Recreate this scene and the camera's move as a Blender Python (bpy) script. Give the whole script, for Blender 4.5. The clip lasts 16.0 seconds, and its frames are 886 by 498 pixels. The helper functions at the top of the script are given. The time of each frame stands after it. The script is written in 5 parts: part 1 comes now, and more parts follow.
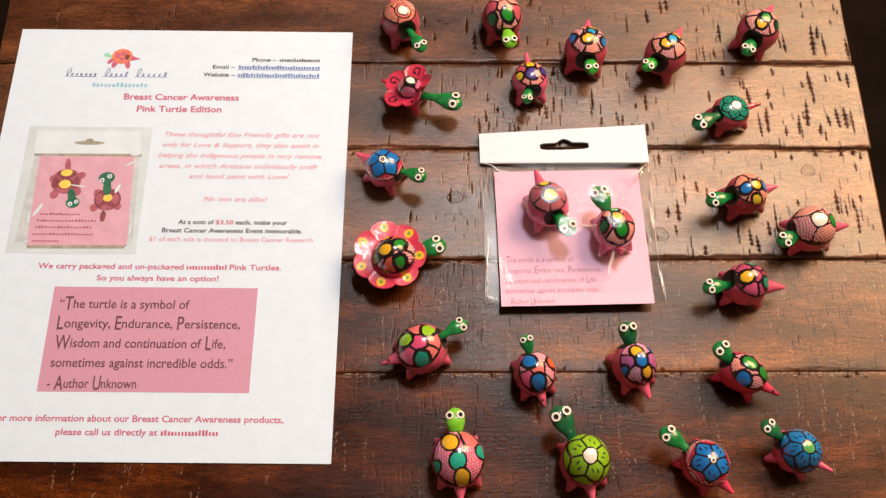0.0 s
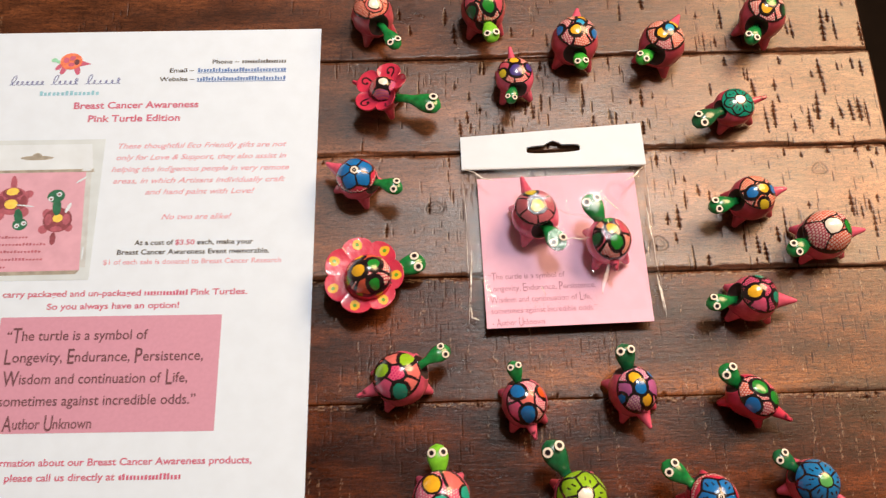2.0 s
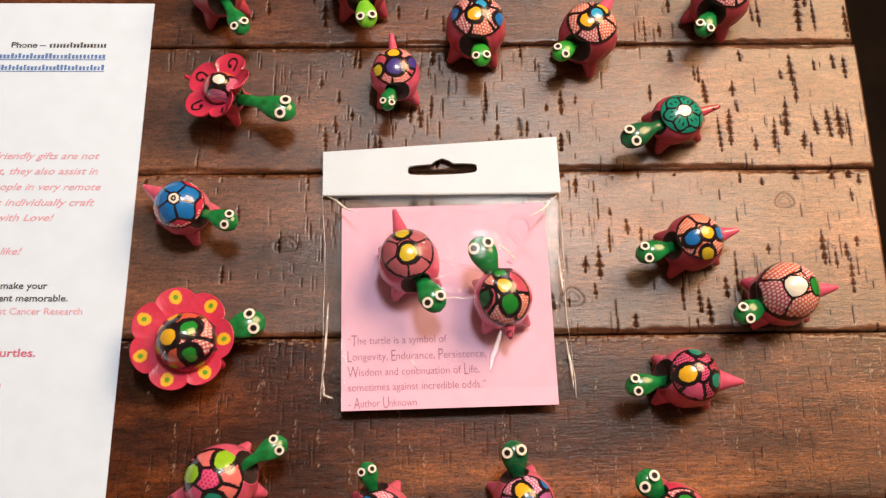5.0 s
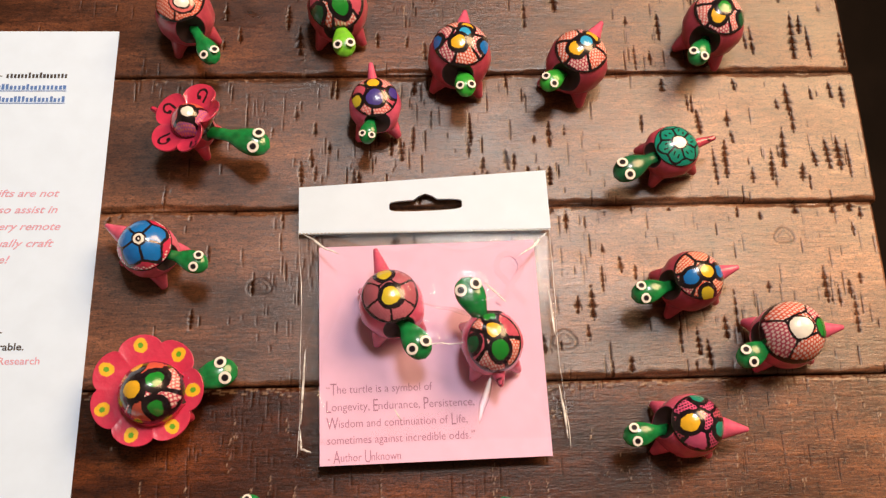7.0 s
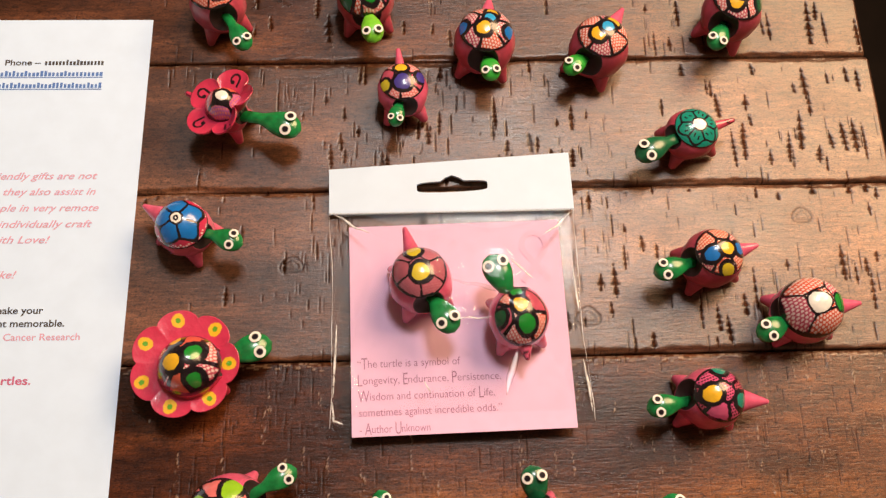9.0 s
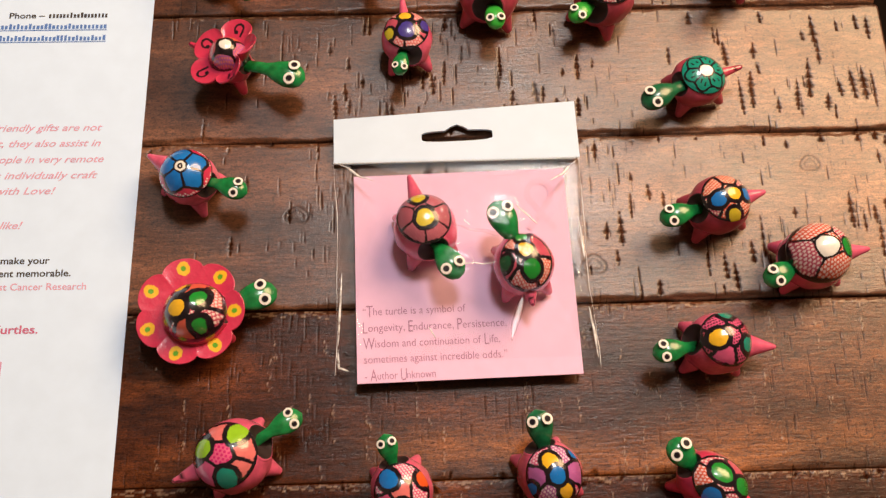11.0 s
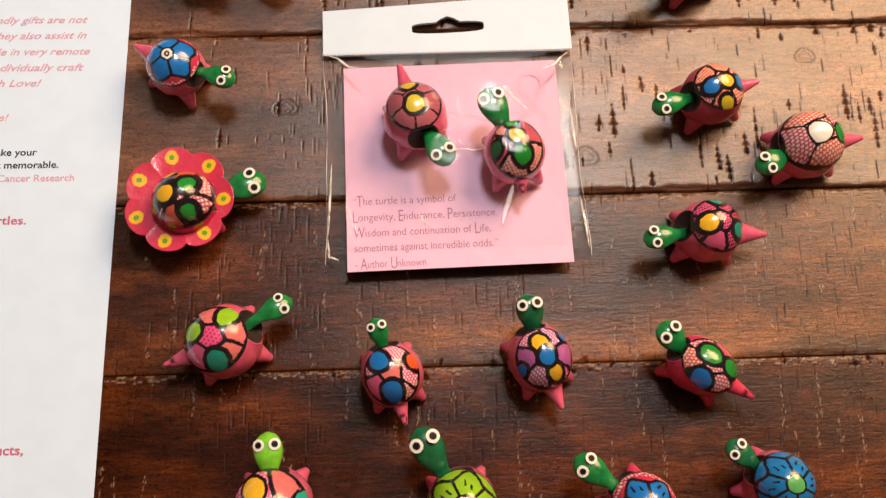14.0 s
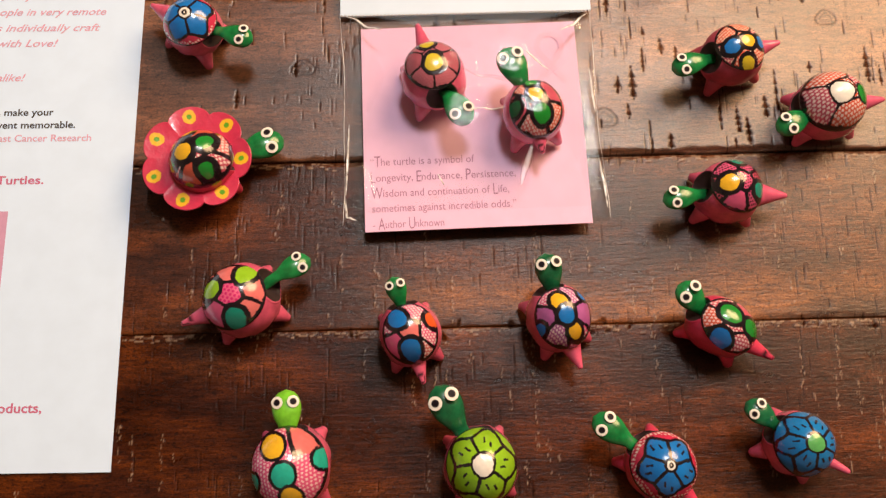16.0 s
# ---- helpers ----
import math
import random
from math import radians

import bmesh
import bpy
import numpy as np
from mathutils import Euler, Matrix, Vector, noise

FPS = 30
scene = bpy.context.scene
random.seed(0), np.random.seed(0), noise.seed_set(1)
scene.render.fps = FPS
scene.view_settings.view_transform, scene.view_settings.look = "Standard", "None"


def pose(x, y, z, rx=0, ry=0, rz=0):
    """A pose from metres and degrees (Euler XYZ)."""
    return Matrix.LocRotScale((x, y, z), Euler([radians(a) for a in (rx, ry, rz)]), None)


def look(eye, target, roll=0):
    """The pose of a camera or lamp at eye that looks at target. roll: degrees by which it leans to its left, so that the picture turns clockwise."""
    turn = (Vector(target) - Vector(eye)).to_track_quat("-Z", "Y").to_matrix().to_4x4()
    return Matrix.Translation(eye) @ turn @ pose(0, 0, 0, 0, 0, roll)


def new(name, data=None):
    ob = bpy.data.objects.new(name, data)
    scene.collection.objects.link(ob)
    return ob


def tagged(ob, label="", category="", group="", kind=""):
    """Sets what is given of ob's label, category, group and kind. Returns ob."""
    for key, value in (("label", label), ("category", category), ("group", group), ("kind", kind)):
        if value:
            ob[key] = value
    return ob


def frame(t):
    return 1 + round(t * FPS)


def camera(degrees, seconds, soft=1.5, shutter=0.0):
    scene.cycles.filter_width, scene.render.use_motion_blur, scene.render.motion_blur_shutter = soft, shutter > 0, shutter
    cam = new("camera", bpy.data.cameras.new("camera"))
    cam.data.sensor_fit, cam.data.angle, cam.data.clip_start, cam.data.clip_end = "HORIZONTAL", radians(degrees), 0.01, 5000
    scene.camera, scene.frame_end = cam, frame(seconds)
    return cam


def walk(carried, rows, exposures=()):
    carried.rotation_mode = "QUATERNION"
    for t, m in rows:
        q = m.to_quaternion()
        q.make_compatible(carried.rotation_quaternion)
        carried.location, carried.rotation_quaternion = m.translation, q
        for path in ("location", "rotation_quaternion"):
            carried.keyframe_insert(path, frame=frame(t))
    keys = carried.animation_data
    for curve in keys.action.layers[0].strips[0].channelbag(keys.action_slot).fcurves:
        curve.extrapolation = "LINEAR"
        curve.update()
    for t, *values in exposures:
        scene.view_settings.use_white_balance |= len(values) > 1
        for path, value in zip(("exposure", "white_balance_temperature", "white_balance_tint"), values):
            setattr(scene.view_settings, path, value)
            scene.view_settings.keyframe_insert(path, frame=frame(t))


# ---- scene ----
import itertools

cam = camera(50.5, 16.0, soft=1.35, shutter=0.5)
PATH = [
    (0, (-0.003, -0.033, 0.518), (0.008, 0.72, -1.335), 1.3),
    (0.5, (-0.008, -0.03, 0.514), (0.015, 0.702, -1.347), 1.5),
    (1, (-0.004, -0.024, 0.514), (0.01, 0.706, -1.348), 1.0),
    (1.5, (0.001, -0.012, 0.503), (0.011, 0.705, -1.364), 0.5),
    (2, (0.011, 0.006, 0.484), (0.012, 0.707, -1.389), -0.8),
    (2.5, (0.028, 0.019, 0.47), (0.037, 0.705, -1.408), 0.2),
    (3, (0.053, 0.037, 0.456), (0.048, 0.699, -1.431), 1.1),
    (3.5, (0.066, 0.054, 0.439), (0.048, 0.668, -1.465), 0.0),
    (4, (0.07, 0.062, 0.418), (0.051, 0.645, -1.495), 0.7),
    (4.2, (0.073, 0.07, 0.413), (0.052, 0.648, -1.502), 0.0),
    (6.3, (0.071, 0.101, 0.362), (0.131, 0.703, -1.545), 4.7),
    (6.5, (0.069, 0.102, 0.363), (0.126, 0.713, -1.54), 4.5),
    (7, (0.069, 0.105, 0.369), (0.135, 0.735, -1.528), 5.3),
    (7.5, (0.068, 0.105, 0.371), (0.132, 0.744, -1.523), 5.3),
    (8, (0.063, 0.1, 0.373), (0.122, 0.742, -1.521), 4.8),
    (8.5, (0.064, 0.096, 0.374), (0.117, 0.735, -1.52), 4.1),
    (9, (0.061, 0.092, 0.376), (0.109, 0.73, -1.519), 3.6),
    (11.5, (0.064, 0.074, 0.369), (0.085, 0.667, -1.541), 1.0),
    (12, (0.064, 0.069, 0.368), (0.09, 0.646, -1.547), 1.3),
    (12.5, (0.064, 0.064, 0.366), (0.09, 0.623, -1.554), 1.3),
    (13, (0.066, 0.059, 0.364), (0.091, 0.611, -1.558), 1.3),
    (13.5, (0.067, 0.057, 0.362), (0.096, 0.593, -1.565), 1.7),
    (14, (0.066, 0.053, 0.361), (0.093, 0.572, -1.57), 2.0),
    (14.5, (0.065, 0.048, 0.361), (0.086, 0.559, -1.573), 1.6),
    (15, (0.065, 0.049, 0.358), (0.086, 0.553, -1.577), 1.6),
    (15.5, (0.062, 0.047, 0.358), (0.077, 0.547, -1.579), 1.0),
    (16, (0.061, 0.043, 0.357), (0.076, 0.538, -1.581), 1.0),
]
# the clip's camera closes down a little as it comes nearer
EXPOSURES = [(0, -0.38), (2.5, -0.44), (6.5, -0.48), (9, -0.48), (12, -0.54), (16, -0.50)]
walk(cam, [(t, look(eye, target, roll)) for t, eye, target, roll in PATH], EXPOSURES)

# ---- light ----
world = bpy.data.worlds.new("room_dim")
scene.world = world
world.use_nodes = True
world.node_tree.nodes["Background"].inputs[0].default_value = (1.0, 0.86, 0.72, 1)
world.node_tree.nodes["Background"].inputs[1].default_value = 0.03


def area_lamp(name, place, target, size, watts, colour):
    data = bpy.data.lights.new(name, "AREA")
    data.shape, data.size, data.energy, data.color = "DISK", size, watts, colour
    ob = new(name, data)
    ob.matrix_world = look(place, target)
    return ob


area_lamp("ceiling_lamp", (0.26, 0.78, 1.60), (0.1, 0.2, 0), 0.34, 23, (1.0, 0.96, 0.93))
area_lamp("side_lamp", (0.98, 0.98, 1.20), (0.1, 0.2, 0), 1.05, 63, (1.0, 0.64, 0.35))


# ---- materials ----
def nodes_of(name):
    m = bpy.data.materials.new(name)
    m.use_nodes = True
    t = m.node_tree
    return m, t, t.nodes["Principled BSDF"]


def add(t, kind, **values):
    n = t.nodes.new(kind)
    for key, value in values.items():
        n.inputs[key].default_value = value
    return n


def coords(t, scale=(1, 1, 1), source="Object"):
    c = t.nodes.new("ShaderNodeTexCoord")
    m = t.nodes.new("ShaderNodeMapping")
    m.inputs["Scale"].default_value = scale
    t.links.new(c.outputs[source], m.inputs["Vector"])
    return m.outputs["Vector"]


def ramp(t, source, stops):
    r = t.nodes.new("ShaderNodeValToRGB")
    el = r.color_ramp.elements
    while len(el) < len(stops):
        el.new(0.5)
    for e, (p, c) in zip(el, stops):
        e.position, e.color = p, (*c, 1)
    t.links.new(source, r.inputs["Fac"])
    return r.outputs["Color"]


def noise_tex(t, vector, scale, detail=4.0, rough=0.55):
    n = t.nodes.new("ShaderNodeTexNoise")
    n.inputs["Scale"].default_value, n.inputs["Detail"].default_value, n.inputs["Roughness"].default_value = scale, detail, rough
    t.links.new(vector, n.inputs["Vector"])
    return n.outputs["Fac"]


def mix(t, fac, a, b, mode="MIX"):
    n = t.nodes.new("ShaderNodeMix")
    n.data_type, n.blend_type = "RGBA", mode
    for value, socket in ((fac, n.inputs[0]), (a, n.inputs[6]), (b, n.inputs[7])):
        if isinstance(value, (int, float)):
            socket.default_value = value
        elif isinstance(value, tuple):
            socket.default_value = (*value, 1)
        else:
            t.links.new(value, socket)
    return n.outputs[2]


def bump(t, p, height, strength, distance):
    b = t.nodes.new("ShaderNodeBump")
    b.inputs["Strength"].default_value, b.inputs["Distance"].default_value = strength, distance
    t.links.new(height, b.inputs["Height"])
    t.links.new(b.outputs["Normal"], p.inputs["Normal"])


def plain(name, colour, rough=0.5, vary=0.12, scale=300.0, relief=0.0, metal=0.0, coat=0.0):
    m, t, p = nodes_of(name)
    n = noise_tex(t, coords(t), scale)
    dark = tuple(c * (1 - vary) for c in colour)
    light = tuple(min(1, c * (1 + vary)) for c in colour)
    t.links.new(ramp(t, n, [(0.35, dark), (0.65, light)]), p.inputs["Base Color"])
    p.inputs["Roughness"].default_value, p.inputs["Metallic"].default_value = rough, metal
    p.inputs["Coat Weight"].default_value, p.inputs["Coat Roughness"].default_value = coat, 0.08
    if relief:
        bump(t, p, noise_tex(t, coords(t), scale * 0.6, 3), 0.4, relief)
    return m


def painted(name, rough=0.24, coat=0.55):
    """Hand-laid gloss paint: the brush colours are stored with the mesh."""
    m, t, p = nodes_of(name)
    a = t.nodes.new("ShaderNodeAttribute")
    a.attribute_name = "paint"
    n = noise_tex(t, coords(t), 420.0, 3)
    t.links.new(mix(t, 0.22, a.outputs["Color"], ramp(t, n, [(0.3, (0.35, 0.35, 0.35)), (0.7, (1, 1, 1))]), "MULTIPLY"), p.inputs["Base Color"])
    p.inputs["Roughness"].default_value = rough
    p.inputs["Coat Weight"].default_value, p.inputs["Coat Roughness"].default_value = coat, 0.06
    bump(t, p, noise_tex(t, coords(t), 230.0, 3), 0.5, 0.0005)
    t.links.new(p.inputs["Normal"].links[0].from_socket, p.inputs["Coat Normal"])
    return m


def wood_material():
    m, t, p = nodes_of("distressed_wood")
    info = t.nodes.new("ShaderNodeObjectInfo")
    shift = t.nodes.new("ShaderNodeVectorMath")
    shift.operation = "MULTIPLY_ADD"
    c = t.nodes.new("ShaderNodeTexCoord")
    comb = t.nodes.new("ShaderNodeCombineXYZ")
    for s in ("X", "Y"):
        t.links.new(info.outputs["Random"], comb.inputs[s])
    shift.inputs[1].default_value = (7.0, 3.0, 0)
    t.links.new(comb.outputs[0], shift.inputs[0])
    t.links.new(c.outputs["Object"], shift.inputs[2])

    def stretched(sx, sy):
        mp = t.nodes.new("ShaderNodeMapping")
        mp.inputs["Scale"].default_value = (sx, sy, 1)
        t.links.new(shift.outputs[0], mp.inputs["Vector"])
        return mp.outputs["Vector"]

    broad = noise_tex(t, stretched(9, 30), 1.0, 8, 0.66)
    grain = noise_tex(t, stretched(55, 620), 1.0, 6, 0.72)
    blotch = noise_tex(t, stretched(26, 48), 1.0, 4, 0.6)
    fleck = noise_tex(t, stretched(110, 520), 1.0, 6, 0.75)
    pores = noise_tex(t, stretched(260, 1700), 1.0, 2, 0.5)
    red = ramp(t, broad, [(0.30, (0.0110, 0.0021, 0.0005)), (0.47, (0.043, 0.0088, 0.0012)), (0.58, (0.112, 0.0270, 0.0030)), (0.72, (0.26, 0.076, 0.008))])
    grey = ramp(t, broad, [(0.28, (0.054, 0.0212, 0.0106)), (0.50, (0.153, 0.069, 0.0365)), (0.72, (0.305, 0.153, 0.083))])
    # each board's worn tone, with the lamp's glow painted in to the right
    w = t.nodes.new("ShaderNodeAttribute")
    w.attribute_name = "wear"
    base = mix(t, w.outputs["Fac"], red, grey)
    sap = t.nodes.new("ShaderNodeAttribute")
    sap.attribute_name = "sapwood"
    base = mix(t, mix(t, 1.0, sap.outputs["Fac"], ramp(t, blotch, [(0.30, (0.25, 0.25, 0.25)), (0.60, (1, 1, 1))]), "MULTIPLY"), base, (0.35, 0.135, 0.036))
    base = mix(t, 0.38, base, ramp(t, grain, [(0.3, (0.42, 0.38, 0.36)), (0.7, (1.3, 1.3, 1.3))]), "MULTIPLY")
    base = mix(t, 0.6, base, ramp(t, blotch, [(0.3, (0.50, 0.48, 0.50)), (0.7, (1.35, 1.28, 1.2))]), "MULTIPLY")
    base = mix(t, 0.66, base, ramp(t, fleck, [(0.38, (0.30, 0.27, 0.27)), (0.60, (1.3, 1.3, 1.3))]), "MULTIPLY")
    pits = noise_tex(t, stretched(420, 760), 1.0, 3, 0.6)
    base = mix(t, 0.7, base, ramp(t, pits, [(0.36, (0.25, 0.22, 0.22)), (0.46, (1.05, 1.05, 1.05))]), "MULTIPLY")
    speck = noise_tex(t, stretched(1000, 1700), 1.0, 4, 0.7)
    base = mix(t, 0.85, base, ramp(t, speck, [(0.36, (0.36, 0.33, 0.33)), (0.50, (1.0, 1.0, 1.0)), (0.66, (1.4, 1.36, 1.3))]), "MULTIPLY")
    stain = noise_tex(t, stretched(7, 11), 1.0, 3, 0.5)
    base = mix(t, 0.8, base, ramp(t, stain, [(0.34, (0.58, 0.50, 0.46)), (0.52, (1.0, 1.0, 1.0)), (0.68, (1.3, 1.18, 0.98))]), "MULTIPLY")
    g = t.nodes.new("ShaderNodeAttribute")
    g.attribute_name = "gouge"
    broken = mix(t, 1.0, ramp(t, g.outputs["Fac"], [(0.05, (0, 0, 0)), (0.34, (0.95, 0.95, 0.95))]), ramp(t, noise_tex(t, stretched(900, 420), 1.0, 3, 0.6), [(0.34, (0.45, 0.45, 0.45)), (0.52, (1, 1, 1))]), "MULTIPLY")
    base = mix(t, broken, base, mix(t, 1.0, base, (0.34, 0.31, 0.31), "MULTIPLY"))
    # pale flecks: glints on nicks and gouge edges, put into the colour
    pale = t.nodes.new("ShaderNodeAttribute")
    pale.attribute_name = "pale"
    base = mix(t, pale.outputs["Fac"], base, (0.27, 0.18, 0.125))
    t.links.new(base, p.inputs["Base Color"])
    rough = ramp(t, blotch, [(0.25, (0.22, 0.22, 0.22)), (0.75, (0.38, 0.38, 0.38))])
    shine = t.nodes.new("ShaderNodeMath")
    shine.operation = "MULTIPLY_ADD"
    shine.inputs[1].default_value, shine.inputs[2].default_value = 0.55, 0.18
    t.links.new(w.outputs["Fac"], shine.inputs[0])
    rough = mix(t, 1.0, rough, mix(t, w.outputs["Fac"], (0.0, 0.0, 0.0), (0.08, 0.08, 0.08)), "ADD")
    bare = t.nodes.new("ShaderNodeMath")
    bare.operation, bare.use_clamp = "MULTIPLY_ADD", True
    bare.inputs[1].default_value, bare.inputs[2].default_value = -1.3, 1.0
    t.links.new(g.outputs["Fac"], bare.inputs[0])

    def unlacquered(value):
        n = t.nodes.new("ShaderNodeMath")
        n.operation = "MULTIPLY"
        t.links.new(value, n.inputs[0])
        t.links.new(bare.outputs[0], n.inputs[1])
        return n.outputs[0]

    t.links.new(unlacquered(shine.outputs[0]), p.inputs["Specular IOR Level"])
    rough = mix(t, g.outputs["Fac"], rough, (0.42, 0.42, 0.42))
    lacquer = t.nodes.new("ShaderNodeMath")
    lacquer.operation = "MULTIPLY_ADD"
    lacquer.inputs[1].default_value, lacquer.inputs[2].default_value = 0.085, 0.04
    t.links.new(w.outputs["Fac"], lacquer.inputs[0])
    t.links.new(unlacquered(lacquer.outputs[0]), p.inputs["Coat Weight"])
    p.inputs["Coat Roughness"].default_value = 0.22
    t.links.new(rough, p.inputs["Roughness"])
    h = mix(t, 0.4, grain, pores)
    bump(t, p, mix(t, 0.45, h, fleck), 0.52, 0.0006)
    t.links.new(p.inputs["Normal"].links[0].from_socket, p.inputs["Coat Normal"])
    return m


def film_material(name="clear_film", edge=0.26, face=0.0015, rough=0.10):
    m, t, p = nodes_of(name)
    t.nodes.remove(p)
    out = t.nodes["Material Output"]
    lw = add(t, "ShaderNodeLayerWeight", Blend=0.25)
    fres = t.nodes.new("ShaderNodeMath")
    fres.operation = "MULTIPLY_ADD"
    fres.inputs[1].default_value, fres.inputs[2].default_value = edge, face
    t.links.new(lw.outputs["Facing"], fres.inputs[0])
    clear = t.nodes.new("ShaderNodeBsdfTransparent")
    clear.inputs[0].default_value = (0.97, 0.97, 0.97, 1)
    gloss = add(t, "ShaderNodeBsdfGlossy", Roughness=rough)
    ms = t.nodes.new("ShaderNodeMixShader")
    t.links.new(fres.outputs[0], ms.inputs[0])
    t.links.new(clear.outputs[0], ms.inputs[1])
    t.links.new(gloss.outputs[0], ms.inputs[2])
    t.links.new(ms.outputs[0], out.inputs["Surface"])
    return m


# half-clear white that paints the highlight along a film crease
def crease_highlight_material():
    m, t, p = nodes_of("white_crease_highlight")
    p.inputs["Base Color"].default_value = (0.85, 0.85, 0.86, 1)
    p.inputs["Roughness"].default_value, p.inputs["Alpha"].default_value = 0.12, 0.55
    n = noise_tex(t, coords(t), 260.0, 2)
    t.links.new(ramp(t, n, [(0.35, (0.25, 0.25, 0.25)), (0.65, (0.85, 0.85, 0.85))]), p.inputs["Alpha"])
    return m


CREASE_HIGHLIGHT = crease_highlight_material()
GLINT = film_material("shiny_film_fold", 0.15, 0.022, 0.30)
WOOD = wood_material()
PAINT = painted("hand_paint")
PETALPAINT = painted("petal_paint", 0.28, 0.55)
EYEPAINT = painted("eye_paint", 0.5, 0.0)
EYEPAINT.node_tree.nodes["Principled BSDF"].inputs["Specular IOR Level"].default_value = 0.12
FILM = film_material()
PINK = plain("pink_gloss_paint", (0.60, 0.095, 0.185), 0.26, 0.14, 260, 0.0003, coat=0.55)
ROSE = plain("rose_red_paint", (0.57, 0.042, 0.105), 0.28, 0.14, 260, 0.0003, coat=0.55)
# the pink body paint darkened, for bodies whose fronts lie in shade
SHADED_PINK = plain("shaded_pink_paint", (0.40, 0.052, 0.090), 0.40, 0.16, 260, 0.0002, coat=0.2)
GREEN = plain("green_paint", (0.008, 0.175, 0.045), 0.25, 0.28, 260, 0.0005, coat=0.35)
DEEP = plain("deep_green_paint", (0.008, 0.105, 0.042), 0.27, 0.28, 260, 0.0005, coat=0.35)
FRESH = plain("bright_green_paint", (0.030, 0.33, 0.035), 0.30, 0.2, 300, 0.0003, coat=0.18)
LIMEP = plain("lime_green_paint", (0.16, 0.50, 0.03), 0.30, 0.15, 300, 0.0003, coat=0.18)
# near-black that stands for the shade inside the neck hollow
HOLLOW_SHADE = plain("neck_hollow_shade", (0.022, 0.010, 0.010), 0.6, 0.2, 300)
PAPER = plain("white_paper", (0.575, 0.74, 0.98), 0.75, 0.02, 90, 0.00005)
CARDSTOCK = plain("white_cardstock", (0.54, 0.68, 0.87), 0.55, 0.02, 90)
PINKCARD = plain("pink_card", (0.70, 0.44, 0.66), 0.6, 0.03, 120)
PINKINK = plain("pink_print", (0.50, 0.275, 0.435), 0.7, 0.03, 500)
INK = plain("black_ink", (0.035, 0.03, 0.035), 0.7, 0.1, 900)
MAUVEINK = plain("mauve_ink", (0.115, 0.05, 0.075), 0.7, 0.1, 900)
CARDINK = plain("faded_mauve_ink", (0.32, 0.155, 0.27), 0.7, 0.1, 900)
REDINK = plain("rose_ink", (0.45, 0.110, 0.225), 0.7, 0.1, 900)
SOFTINK = plain("pale_rose_ink", (0.57, 0.31, 0.45), 0.7, 0.1, 900)
BLUEINK = plain("blue_ink", (0.07, 0.17, 0.48), 0.7, 0.1, 900)
INDIGOINK = plain("indigo_ink", (0.13, 0.17, 0.42), 0.7, 0.1, 900)
SKYINK = plain("pale_blue_ink", (0.22, 0.50, 0.72), 0.7, 0.1, 900)
PHOTOGREY = plain("photo_grey", (0.50, 0.64, 0.79), 0.6, 0.06, 60)
PHOTOPALE = plain("photo_white", (0.57, 0.72, 0.91), 0.6, 0.05, 60)
PHOTOPINK = plain("photo_pink", (0.56, 0.35, 0.51), 0.6, 0.06, 120)
PHOTOSHADE = plain("photo_shade_grey", (0.30, 0.31, 0.30), 0.6, 0.2, 200)
PHOTOFILM = plain("photo_film", (0.45, 0.54, 0.64), 0.6, 0.12, 120)
PHOTODARK = plain("photo_plum", (0.20, 0.05, 0.08), 0.6, 0.2, 400)
PHOTOROSE = plain("photo_rose", (0.34, 0.10, 0.16), 0.6, 0.2, 400)
PHOTOGREEN = plain("photo_green", (0.015, 0.13, 0.08), 0.6, 0.2, 400)
PHOTOYELLOW = plain("photo_yellow", (0.75, 0.60, 0.12), 0.6, 0.1, 400)
ORANGEINK = plain("coral_ink", (0.70, 0.20, 0.12), 0.7, 0.25, 500)
TEALINK = plain("pale_teal_ink", (0.25, 0.62, 0.50), 0.7, 0.1, 500)
FLOOR = plain("dark_floor_boards", (0.010, 0.0065, 0.005), 0.7, 0.35, 6)
FLOOR.node_tree.nodes["Principled BSDF"].inputs["Specular IOR Level"].default_value = 0.05
WALL = plain("warm_wall_paint", (0.50, 0.46, 0.42), 0.8, 0.05, 4)
CEIL = plain("ceiling_paint", (0.70, 0.66, 0.60), 0.85, 0.04, 4)
SEAL = plain("milky_plastic_edge", (0.75, 0.74, 0.76), 0.22, 0.1, 300, coat=0.5)


# ---- helpers ----
def mesh_of(name, verts, faces, material, smooth=True):
    me = bpy.data.meshes.new(name)
    me.from_pydata([tuple(map(float, v)) for v in verts], [], [tuple(map(int, f)) for f in faces])
    me.materials.append(material)
    if smooth:
        me.polygons.foreach_set("use_smooth", np.ones(len(me.polygons), bool))
    me.update()
    return me


def grid_faces(rows, cols, wrap=False):
    """Quads of a grid of rows x cols points, joined round along the columns if wrap."""
    r = np.arange(rows - 1)[:, None]
    c = np.arange(cols if wrap else cols - 1)[None, :]
    d = (c + 1) % cols
    return np.stack([r * cols + c, r * cols + d, (r + 1) * cols + d, (r + 1) * cols + c], -1).reshape(-1, 4)


def attach(name, me, parent, label="", m=None):
    ob = new(name, me)
    ob.parent = parent
    if m is not None:
        ob.matrix_basis = m
    if label:
        tagged(ob, label)
    return ob


def part(name, bm, material, parent, label="", smooth=False):
    me = bpy.data.meshes.new(name)
    bm.to_mesh(me)
    bm.free()
    me.materials.append(material)
    if smooth:
        me.polygons.foreach_set("use_smooth", np.ones(len(me.polygons), bool))
    return attach(name, me, parent, label)


